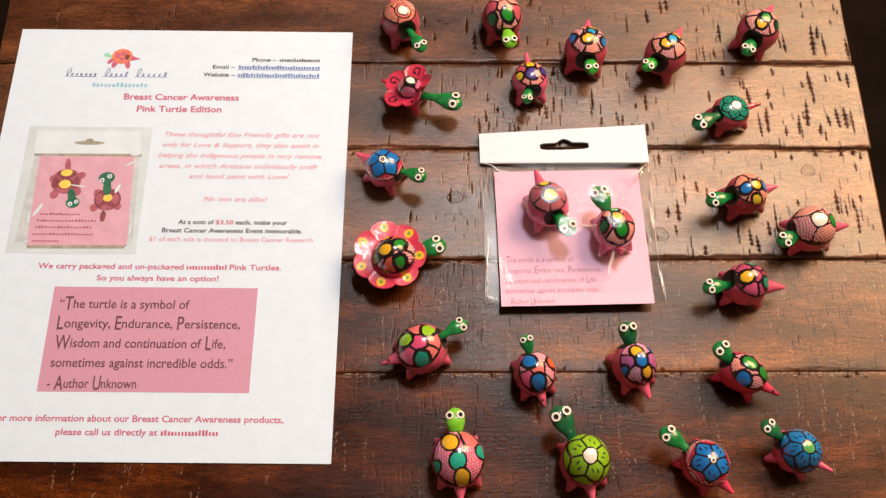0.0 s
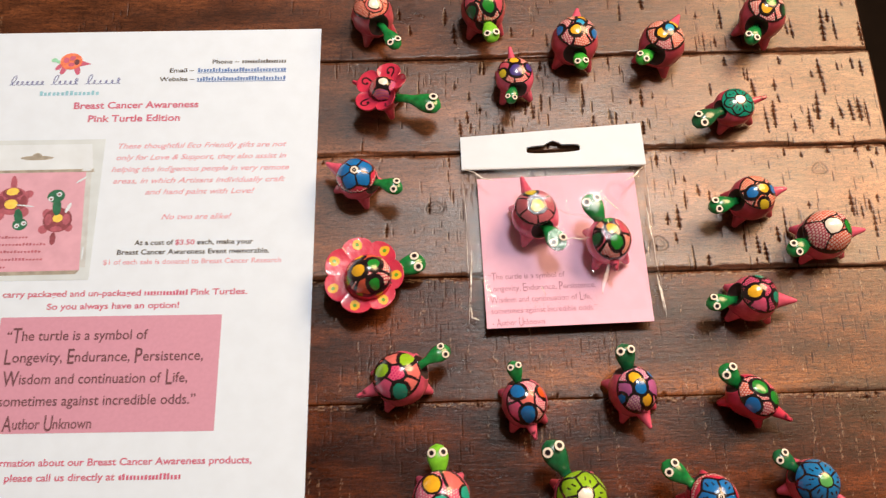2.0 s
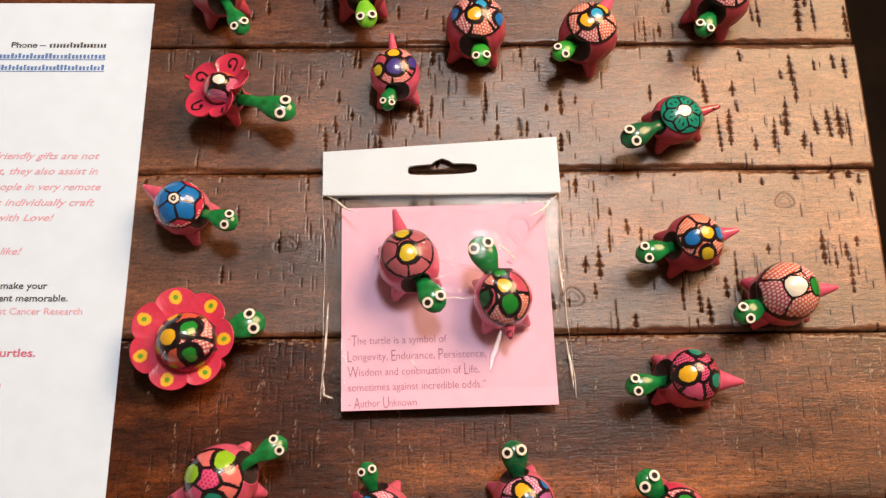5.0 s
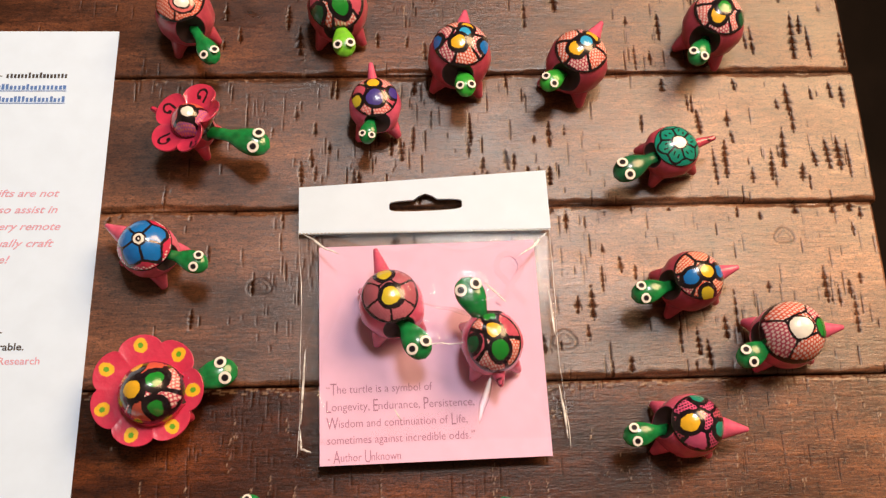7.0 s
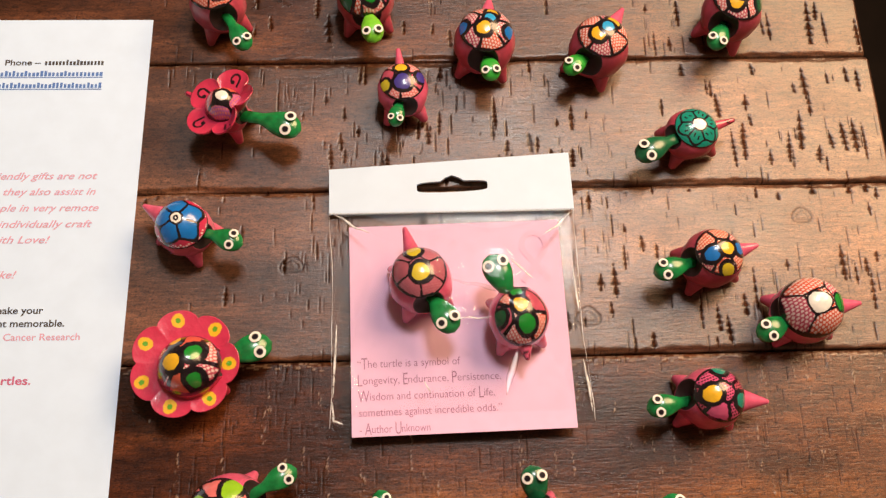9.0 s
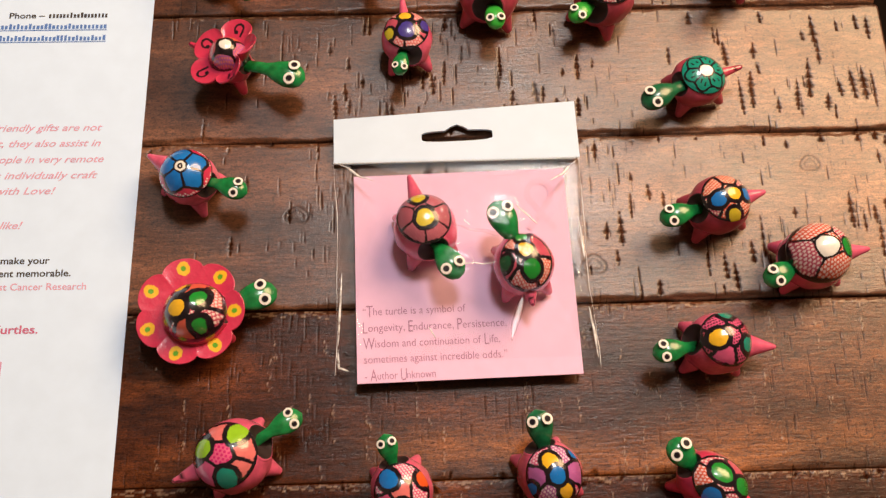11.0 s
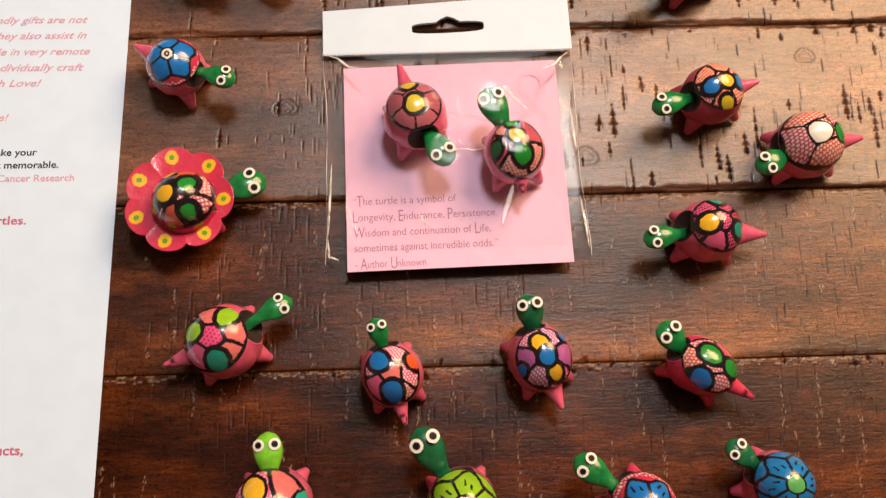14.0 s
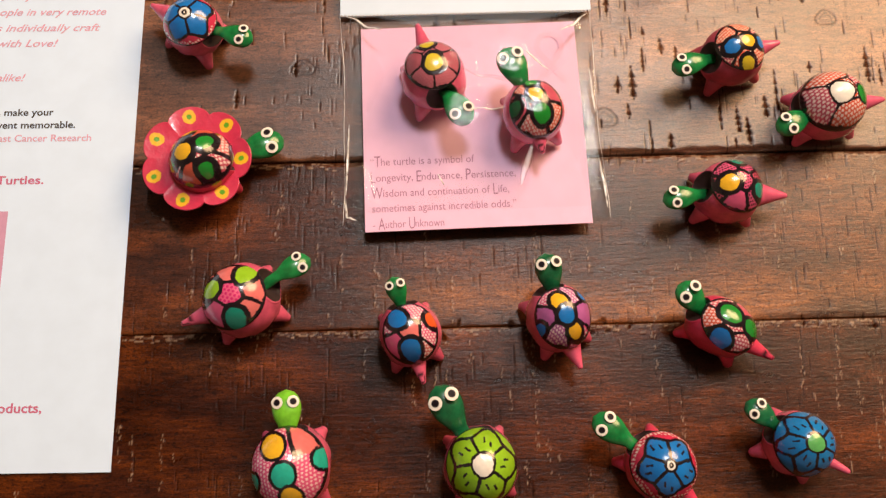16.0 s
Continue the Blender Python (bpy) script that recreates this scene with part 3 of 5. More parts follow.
    # the letterhead emblem and its name as plain shapes
    flat("emblem_leg", oval(-0.2122, 0.3042, 0.0017, 0.0034, 16, -0.35), REDINK, s, z)
    flat("emblem_leg", oval(-0.2040, 0.3040, 0.0017, 0.0036, 16, 0.25), REDINK, s, z)
    flat("emblem_leg", oval(-0.2150, 0.3062, 0.0014, 0.0028, 16, -0.75), REDINK, s, z)
    flat("emblem_tail", [(-0.2030, 0.3062), (-0.1958, 0.3078), (-0.2024, 0.3105)], REDINK, s, z + 0.00003)
    flat("emblem_neck", oval(-0.2150, 0.3095, 0.0028, 0.0011, 16, -0.3), TEALINK, s, z)
    flat("emblem_head", oval(-0.2182, 0.3108, 0.0019, 0.0014, 16, 0.2), TEALINK, s, z + 0.00003)
    flat("emblem_shell", oval(-0.2082, 0.3098, 0.0066, 0.0056), ORANGEINK, s, z + 0.00006)
    for dx, dy, rx, ry in ((-0.0030, 0.0008, 0.0017, 0.0020), (0.0006, 0.0022, 0.0018, 0.0015), (0.0034, -0.0006, 0.0015, 0.0020), (0.0002, -0.0022, 0.0019, 0.0014)):
        flat("emblem_patch", oval(-0.2082 + dx, 0.3098 + dy, rx, ry, 14), MAUVEINK if dx > 0.003 else REDINK, s, z + 0.00009)
    for i, (a, b, loops) in enumerate(((-0.2430, -0.2225, 7), (-0.2185, -0.2025, 5), (-0.1985, -0.1775, 6))):
        # a looped pen line with a tall first stroke
        count = 40 * loops
        pts = []
        for n in range(count):
            f = n / (count - 1)
            q = f * 2 * math.pi * loops
            tall = 0.0012 + 0.0028 * math.exp(-(f * loops / 0.8) ** 2) + (0.0014 * math.exp(-((1 - f) * loops / 0.6) ** 2) if i > 0 else 0.0)
            pts.append((a + (b - a) * f + (0.0010 + 0.35 * (tall - 0.0012)) * math.sin(q) + 0.25 * tall * (1 - math.cos(q)), 0.2942 + tall * (1 - math.cos(q))))
        bm = bmesh.new()
        prev = None
        for n, (x, y) in enumerate(pts):
            p, q = pts[max(n - 1, 0)], pts[min(n + 1, count - 1)]
            d = Vector((q[0] - p[0], q[1] - p[1])).normalized()
            w = 0.00011 + 0.00019 * abs(d.y)
            pair = [bm.verts.new((x - d.y * w * e, y + d.x * w * e, z + 0.0000005 * n)) for e in (-1, 1)]
            if prev:
                bm.faces.new((prev[0], pair[0], pair[1], prev[1]))
            prev = pair
        part("letterhead_stroke", bm, INDIGOINK, s)
    bars(-0.2245, -0.1890, 0.2868, 0.0030, 14, SKYINK, s, z)
    # the printed photograph of a packet: places as shares of its width and height
    step = 0.00005

    def at(u, v):
        return -0.2587 + 0.0767 * u, 0.1722 + 0.0855 * v

    def shot(name, corners, mat, k):
        flat(name, [at(u, v) for u, v in corners], mat, s, z + k * step)

    def dab(u, v, rx, ry, mat, k, turn=0.0, name="photo_patch"):
        flat(name, oval(*at(u, v), rx, ry, 18, turn), mat, s, z + k * step)

    shot("photo_ground", ((0, 0), (1, 0), (1, 1), (0, 1)), PHOTOGREY, 0)
    shot("photo_bag", ((0.055, 0.085), (0.965, 0.085), (0.925, 0.76), (0.085, 0.76)), PHOTOFILM, 0.5)
    shot("photo_shade", ((0.16, 0.035), (0.90, 0.040), (0.925, 0.065), (0.15, 0.060)), PHOTOSHADE, 1)
    shot("photo_card", ((0.150, 0.060), (0.925, 0.066), (0.885, 0.760), (0.125, 0.755)), PHOTOPINK, 1.2)
    shot("photo_header", ((0.075, 0.775), (0.935, 0.775), (0.905, 0.965), (0.060, 0.965)), PHOTOPALE, 1.4)
    shot("photo_fold", ((0.080, 0.758), (0.945, 0.758), (0.940, 0.780), (0.075, 0.776)), PHOTOSHADE, 1.6)
    dab(0.505, 0.866, 0.0095, 0.0014, PHOTOSHADE, 1.8, name="photo_slot")
    dab(0.505, 0.876, 0.0028, 0.0022, PHOTOSHADE, 2, name="photo_slot")
    for u, v, rx, ry, mat, k, turn in (
            (0.365, 0.680, 0.0018, 0.0050, PHOTOROSE, 2, 0.1), (0.480, 0.600, 0.0032, 0.0024, PHOTOROSE, 2, 0.4), (0.295, 0.450, 0.0026, 0.0030, PHOTOROSE, 2, -0.4),
            (0.465, 0.475, 0.0030, 0.0030, PHOTOROSE, 2, 0.5), (0.265, 0.575, 0.0024, 0.0024, PHOTOROSE, 2, 0), (0.370, 0.555, 0.0093, 0.0085, PHOTOROSE, 2.2, 0),
            (0.365, 0.610, 0.0058, 0.0030, PHOTODARK, 2.6, 0), (0.290, 0.545, 0.0020, 0.0042, PHOTODARK, 2.6, 0.1), (0.450, 0.545, 0.0020, 0.0042, PHOTODARK, 2.6, -0.1),
            (0.370, 0.535, 0.0050, 0.0040, PHOTODARK, 2.8, 0), (0.365, 0.622, 0.0036, 0.0023, PHOTOYELLOW, 3, 0.1), (0.366, 0.532, 0.0037, 0.0029, PHOTOYELLOW, 3.2, 0),
            (0.435, 0.440, 0.0024, 0.0052, PHOTOGREEN, 3, 0.25), (0.452, 0.388, 0.0042, 0.0036, PHOTOGREEN, 3.2, 0), (0.432, 0.378, 0.0014, 0.0014, PHOTOPALE, 3.6, 0),
            (0.480, 0.395, 0.0014, 0.0014, PHOTOPALE, 3.6, 0), (0.434, 0.376, 0.0006, 0.0006, PHOTODARK, 4, 0), (0.482, 0.394, 0.0006, 0.0006, PHOTODARK, 4, 0),
            (0.640, 0.460, 0.0026, 0.0030, PHOTOROSE, 2, 0.3), (0.625, 0.350, 0.0026, 0.0026, PHOTOROSE, 2, -0.3), (0.810, 0.360, 0.0022, 0.0024, PHOTOROSE, 2, 0), (0.705, 0.285, 0.0017, 0.0038, PHOTODARK, 2, 0),
            (0.722, 0.415, 0.0082, 0.0074, PHOTODARK, 2.2, 0), (0.655, 0.420, 0.0020, 0.0034, PHOTOROSE, 2.6, 0), (0.785, 0.420, 0.0022, 0.0034, PHOTOROSE, 2.6, 0), (0.720, 0.352, 0.0034, 0.0017, PHOTOROSE, 2.6, 0),
            (0.722, 0.428, 0.0028, 0.0025, PHOTOYELLOW, 3, 0), (0.705, 0.510, 0.0025, 0.0055, PHOTOGREEN, 3.2, 0.1), (0.690, 0.585, 0.0050, 0.0040, PHOTOGREEN, 3.4, 0.15),
            (0.655, 0.565, 0.0015, 0.0015, PHOTOPALE, 3.8, 0), (0.712, 0.598, 0.0015, 0.0015, PHOTOPALE, 3.8, 0), (0.655, 0.564, 0.0007, 0.0007, PHOTODARK, 4.2, 0), (0.712, 0.597, 0.0007, 0.0007, PHOTODARK, 4.2, 0),
            (0.790, 0.500, 0.0010, 0.0034, PHOTOPALE, 4.4, -0.4), (0.470, 0.520, 0.0052, 0.0004, PHOTOPALE, 4.4, -0.12), (0.190, 0.330, 0.0010, 0.0050, PHOTOPALE, 4.4, -0.5), (0.130, 0.260, 0.0006, 0.0034, PHOTOPALE, 4.4, 0.1),
            (0.860, 0.700, 0.0036, 0.0006, PHOTOPALE, 4.4, 0.6), (0.890, 0.772, 0.0030, 0.0006, PHOTOPALE, 4.4, 0), (0.130, 0.085, 0.0030, 0.0005, PHOTOPALE, 4.4, 0.2), (0.935, 0.180, 0.0005, 0.0040, PHOTOPALE, 4.4, 0)):
        dab(u, v, rx, ry, mat, k, turn)
    for v, u0, u1, count in ((0.290, 0.21, 0.53, 13), (0.240, 0.195, 0.665, 19), (0.190, 0.19, 0.635, 18), (0.137, 0.18, 0.655, 19), (0.085, 0.185, 0.40, 9)):
        bars(at(u0, v)[0], at(u1, v)[0], at(0, v)[1], 0.0015, count, PHOTOROSE, s, z + 2 * step)
    return s


# ---- turtles ----
BLACK, WHITE = (0.010, 0.006, 0.010), (0.78, 0.76, 0.72)
YELLOW, OLIVE, BLUE, TEAL = (0.80, 0.46, 0.025), (0.62, 0.50, 0.03), (0.009, 0.165, 0.54), (0.008, 0.25, 0.19)
CORAL, SALMON, ROSY, LILAC = (0.66, 0.115, 0.070), (0.68, 0.17, 0.17), (0.52, 0.085, 0.14), (0.42, 0.11, 0.34)
LEAF, PINE, LIME, INDIGO = (0.012, 0.24, 0.03), (0.006, 0.095, 0.035), (0.26, 0.52, 0.02), (0.055, 0.04, 0.26)
HOT, PETAL, DUSTY, ORANGE = (0.68, 0.10, 0.24), (0.55, 0.033, 0.090), (0.40, 0.10, 0.14), (0.70, 0.10, 0.02)


def stipple(u, v, pitch, size):
    """Rows of small dabs, every other row set half a step aside."""
    row = np.floor(v / pitch)
    a = (u / pitch + 0.5 * (row % 2)) % 1 - 0.5
    b = (v / pitch) % 1 - 0.5
    return a ** 2 + b ** 2 < size ** 2


def unsteady(u, v, amount=0.014):
    """The wander of a brush held by hand."""
    a = amount * (np.sin(7.1 * v + 1.3) + 0.6 * np.sin(15.7 * u + 9.1 * v) + 0.35 * np.sin(31 * v - 11 * u))
    b = amount * (np.sin(6.3 * u + 0.4) + 0.6 * np.sin(14.3 * v - 8.2 * u + 2.0) + 0.35 * np.sin(29 * u + 13 * v))
    return u + a, v + b


def patchwork(u, v, patches, spots, ring=0.145, line=0.105, dabs=((0.84, 0.68, 0.66), 0.105), around=6, phase=0.3, shift=0.0, undotted=(2, 5)):
    """Outlined patches, filled with dabs, and ringed spots."""
    col = np.empty((len(u), 3))
    u0, v0 = u, v
    u, v = unsteady(u, v)
    seeds = [(shift, 0.0)] + [(0.72 * math.cos(phase + 2 * math.pi * i / around), 0.72 * math.sin(phase + 2 * math.pi * i / around)) for i in range(around)]
    d = np.stack([np.hypot(u - a, v - b) for a, b in seeds])
    order = np.argsort(d, 0)
    near = np.take_along_axis(d, order, 0)
    which = order[0]
    tint, pitch = dabs
    spot_dabs = stipple(u0 * 0.9 + v0 * 0.44, v0 * 0.9 - u0 * 0.44, pitch, 0.34)
    for i in range(len(seeds)):
        c = patches[i % len(patches)]
        hit = which == i
        col[hit] = c
        if i not in undotted:
            col[hit & spot_dabs] = tint
    col[near[1] - near[0] < line] = BLACK
    col[np.hypot(u, v) > 0.93] = BLACK
    for a, b, r, c in spots:
        q = np.hypot(u - a, v - b) + 0.010 * np.sin(3 * np.arctan2(v - b, u - a) + a * 9)
        col[q < r + ring] = BLACK
        col[q < r] = c
    return col


def dotted(u, v, spots, base=HOT):
    col = np.empty((len(u), 3))
    col[:] = base
    u, v = unsteady(u, v, 0.010)
    col[stipple(u, v, 0.095, 0.30)] = (0.82, 0.55, 0.60)
    cut = (u > 0.25) & (v < -0.25 + 0.3 * (u - 0.25))
    col[cut] = SALMON
    edge = np.abs(v + 0.25 - 0.3 * (u - 0.25)) < 0.06
    col[edge & (u > 0.22)] = BLACK
    col[np.hypot(u, v) > 0.94] = BLACK
    for a, b, r, c in spots:
        q = np.hypot(u - a, v - b)
        col[q < r + 0.08] = BLACK
        col[q < r] = c
    return col


def blossom(u, v, petals, phase, colour, heart, heart_r=0.26, rim=None, eye_ring=False, dashes=True, reach=0.86, mid=(0, 0)):
    """A painted flower that fills the shell; mid: where its heart sits."""
    whole = np.hypot(u, v)
    u, v = unsteady(u, v, 0.014)
    fade = np.clip(1 - whole, 0, 1)
    u, v = u - mid[0] * fade, v - mid[1] * fade
    s, a = np.hypot(u, v), np.arctan2(v, u) - phase
    k = (a / (2 * math.pi) * petals) % 1 - 0.5
    edge = reach * (0.90 + 0.10 * np.cos(2 * math.pi * k))
    col = np.empty((len(u), 3))
    col[:] = rim or colour
    if rim:
        col[stipple(u, v, 0.10, 0.30) & (s > reach)] = (0.82, 0.66, 0.66)
    inside = s < edge
    col[inside] = colour
    across = (0.5 - np.abs(k)) * 2 * math.pi / petals * s
    col[inside & (across < 0.045)] = BLACK
    col[np.abs(s - edge) < 0.045] = BLACK
    if dashes:
        for side in (-0.10, 0.10):
            hit = (np.abs(k * 2 * math.pi / petals * s - side) < 0.032) & (np.abs(s - 0.60 - 0.5 * side) < 0.075)
            col[hit & inside] = BLACK
    col[s < heart_r + 0.07] = BLACK
    col[s < heart_r] = heart
    if eye_ring:
        col[s < heart_r * 0.55] = BLACK
        col[s < heart_r * 0.2] = WHITE
    col[whole > 0.965] = BLACK
    return col


def eye_mesh(r):
    rings, n = 9, 28
    s = np.linspace(0.0, 1.0, rings)
    a = np.linspace(0, 2 * math.pi, n, endpoint=False)
    S, A = np.meshgrid(s, a, indexing="ij")
    v = np.stack([r * S * np.cos(A), r * S * np.sin(A), 0.10 * r * (1 - S ** 2) - 0.00004], -1).reshape(-1, 3)
    me = mesh_of("eye", v, grid_faces(rings, n, True), EYEPAINT)
    col = np.where(S.reshape(-1, 1) < 0.61, np.array(BLACK)[None], np.array(WHITE)[None])
    colour_mesh(me, col)
    return me


def shell_mesh(L, R, zc, up, paint, rs=0.86, back=0.08, lift=1.03):
    rings, n = 56, 176
    s = np.concatenate([np.linspace(0.001, 1, rings), [1.0, 0.98]])
    a = np.linspace(0, 2 * math.pi, n, endpoint=False)
    S, A = np.meshgrid(s, a, indexing="ij")
    U, V = S * np.cos(A), S * np.sin(A)
    px, py = U * rs - back, V * rs
    k = np.full(S.shape, lift)
    k[-2], k[-1] = 1.0, 0.94
    Z = zc + up * np.sqrt(np.clip(1 - px ** 2 - py ** 2, 0, 1)) * k
    v = np.stack([L * px * k, R * py * k, Z], -1).reshape(-1, 3)
    me = mesh_of("shell", v, grid_faces(rings + 2, n, True), PAINT)
    colour_mesh(me, paint(U.ravel(), V.ravel()))
    return me


NECK_AXIS = np.array([math.cos(0.42), 0, math.sin(0.42)])


def body_points(d, k, L, R, zc, up, down):
    """Places on the modelled body in the directions d, drawn in by k."""
    E, A = np.arcsin(np.clip(d[..., 2], -1, 1)), np.arctan2(d[..., 1], d[..., 0])
    d = d.copy()
    wide = np.where(E < 0, np.cos(E) ** 0.45 / np.maximum(np.cos(E), 1e-4), 1.0)
    d[..., 0] *= wide
    d[..., 1] *= wide
    # lumps left by the modelling hand
    turn = L * 9e4
    bare = np.clip(1 - 1.6 * np.clip(np.sin(E), 0, 1), 0, 1)
    d *= (1 + bare * (0.022 * np.sin(3 * A + turn) * np.cos(E) + 0.014 * np.sin(5 * A + 4 * E + 2 * turn) + 0.010 * np.sin(9 * A - 7 * E)))[..., None]
    v = d * k[..., None] * np.array([L, R, 1.0])
    v[..., 2] = zc + np.where(d[..., 2] > 0, up, down) * d[..., 2] * k
    return v


def body_mesh(L, R, zc, up, down, material):
    rings, n = 60, 112
    e = np.linspace(-math.pi / 2 + 0.01, math.pi / 2 - 0.01, rings)
    a = np.linspace(0, 2 * math.pi, n, endpoint=False)
    E, A = np.meshgrid(e, a, indexing="ij")
    d = np.stack([np.cos(E) * np.cos(A), np.cos(E) * np.sin(A), np.sin(E)], -1)
    ang = np.arccos(np.clip(d @ NECK_AXIS, -1, 1))
    k = 1 - 0.5 * np.clip((0.52 - ang) / 0.13, 0, 1) ** 1.2
    return mesh_of("body", body_points(d, k, L, R, zc, up, down).reshape(-1, 3), grid_faces(rings, n, True), material)


def neck_opening(L, R, zc, up, down, material):
    """A rounded lip and the hollow that the loose neck hangs in, its shade painted dark."""
    rings, n = 16, 48
    ang = np.concatenate([[0.60, 0.575, 0.545, 0.515, 0.49], np.linspace(0.465, 0.01, rings - 5)])
    k = np.concatenate([[0.995, 1.008, 1.012, 1.004, 0.98], 0.95 - 0.30 * np.linspace(0, 1, rings - 5) ** 0.7])
    a = np.linspace(0, 2 * math.pi, n, endpoint=False)
    G, A = np.meshgrid(ang, a, indexing="ij")
    side, rise = np.array([0, 1.0, 0]), np.array([-NECK_AXIS[2], 0, NECK_AXIS[0]])
    d = np.cos(G)[..., None] * NECK_AXIS + np.sin(G)[..., None] * (np.cos(A)[..., None] * side + np.sin(A)[..., None] * rise)
    v = body_points(d, np.broadcast_to(k[:, None], G.shape), L, R, zc, up, down)
    me = mesh_of("neck_opening", v.reshape(-1, 3), grid_faces(rings, n, True), material)
    me.materials.append(HOLLOW_SHADE)
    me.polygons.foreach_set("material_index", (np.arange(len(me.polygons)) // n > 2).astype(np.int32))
    return me


def limb(name, p0, p1, r0, r1, material, parent, bend=0.0, label="", bands=None):
    steps = 9
    pts, radii = [], []
    for i in range(steps):
        f = i / (steps - 1)
        p = Vector(p0).lerp(Vector(p1), f)
        p.z += bend * math.sin(math.pi * f)
        pts.append(p)
        radii.append(r0 + (r1 - r0) * f ** 0.85)
    tip = (pts[-1] - pts[-2]).normalized()
    for f in (0.5, 0.87, 0.99):
        pts.append(Vector(p1) + tip * r1 * f)
        radii.append(r1 * math.sqrt(1 - f * f))
    v, f = tube(pts, radii, 14)
    me = mesh_of(name, v, f, PAINT if bands else material)
    if bands:
        # brush strokes across the upper side
        col = np.empty((len(v), 3))
        col[:] = bands
        ring, turn = np.arange(len(v)) // 14, np.arange(len(v)) % 14
        col[(np.isin(ring, (6, 9)) & (turn > 1) & (turn < 5)) | (np.isin(ring, (7, 8)) & ((turn == 1) | (turn == 5)))] = BLACK
        colour_mesh(me, col)
    return attach(name, me, parent, label)


def neck_and_head(parent, start, eyes_at, width, material, flatness=0.54):
    """The loose head: a spoon on a tapering neck, with two ringed eyes on top."""
    p0, pe = Vector(start), Vector(eyes_at)
    flat_dir = Vector((pe.x - p0.x, pe.y - p0.y, 0)).normalized()
    end = pe + flat_dir * width * 0.46
    end.z -= 0.0007
    pts, radii = [], []
    total = (end - p0).length
    blade = min(1.55 * width, total * 0.9)
    for i in range(22):
        f = i / 21
        p = p0.lerp(end, f)
        p.z += 0.0022 * math.sin(math.pi * min(1, f * 1.05)) - width * flatness * 0.42 * f
        left = total * (1 - f)
        if left < blade:
            q = left / blade
            r = 0.5 * width * (math.sqrt(max(0, 1 - (1 - q / 0.42) ** 2)) if q < 0.42 else 0.46 + 0.54 * math.cos((q - 0.42) / 0.58 * math.pi / 2) ** 1.3)
        else:
            r = 0.5 * width * 0.46
        pts.append(p)
        radii.append(max(r, 0.0002))
    v, f = tube(pts, radii, 20, flatness)
    head = attach("head", mesh_of("head", v, f, material), parent)
    side = flat_dir.cross(Vector((0, 0, 1)))
    me = eye_mesh(width * 0.205)
    for sgn in (-1, 1):
        p = pe + side * sgn * width * 0.275
        p.z += width * flatness * (0.5 * 0.80 - 0.42 * 0.78) + 0.0003
        tilt = Matrix.Rotation(sgn * 0.24, 4, flat_dir)
        attach("eye", me, head, m=Matrix.Translation(p) @ tilt)
    return head


def turtle(label, x, y, heading, R, head_to, paint, body=None, green=None, z0=0.0, long=1.06, top=0.0275, tail=0.019, head_w=0.0092, tail_r=0.36, rs=0.84, back=0.13, legs=(42, 138), frill=None, neck_z=0.0150, frill_at=(0, 0, 0), bands=None):
    """One hand-painted turtle with a loose head. head_to: the eyes, from the turtle's middle, along the table's axes."""
    body, green = body or PINK, green or GREEN
    t = root("toy_turtle", pose(x, y, z0, 0, 0, heading), label, "toy turtle", "painted toy turtles")
    zc, L = 0.0125, R * long
    up, down = top - zc, zc - 0.0045
    attach("body", body_mesh(L, R, zc, up, down, body), t)
    attach("neck_opening", neck_opening(L, R, zc, up, down, body), t, "hollow under the shell, its shade painted dark")
    attach("shell", shell_mesh(L, R, zc, up, paint, rs, back), t)
    for ang in (legs[0], -legs[0], legs[1], -legs[1]):
        a = radians(ang)
        c, s = math.cos(a), math.sin(a)
        limb("leg", (0.66 * L * c, 0.66 * R * s, 0.0075), (1.09 * L * c, 1.09 * R * s, 0.0031), 0.42 * R, 0.0019, body, t, 0.0006)
    # tails of the shade-darkened bodies keep the lit pink
    limb("tail", (-0.75 * L, 0, 0.0125), (-tail, 0, 0.0130), tail_r * R, 0.0011, PINK if body is SHADED_PINK else body, t, bands=bands)
    inv = Matrix.Rotation(-radians(heading), 3, "Z")
    e = inv @ Vector((head_to[0], head_to[1], 0))
    e.z = head_to[2]
    d = Vector((e.x, e.y, 0)).normalized()
    a0 = max(-0.5, min(0.5, math.atan2(d.y, d.x)))
    start = (0.55 * L * math.cos(a0), 0.55 * R * math.sin(a0), neck_z)
    neck_and_head(t, start, e, head_w, green)
    if frill:
        attach("frill", frill(), t, "scalloped petal frill round the shell", Matrix.Translation(frill_at))
    return t


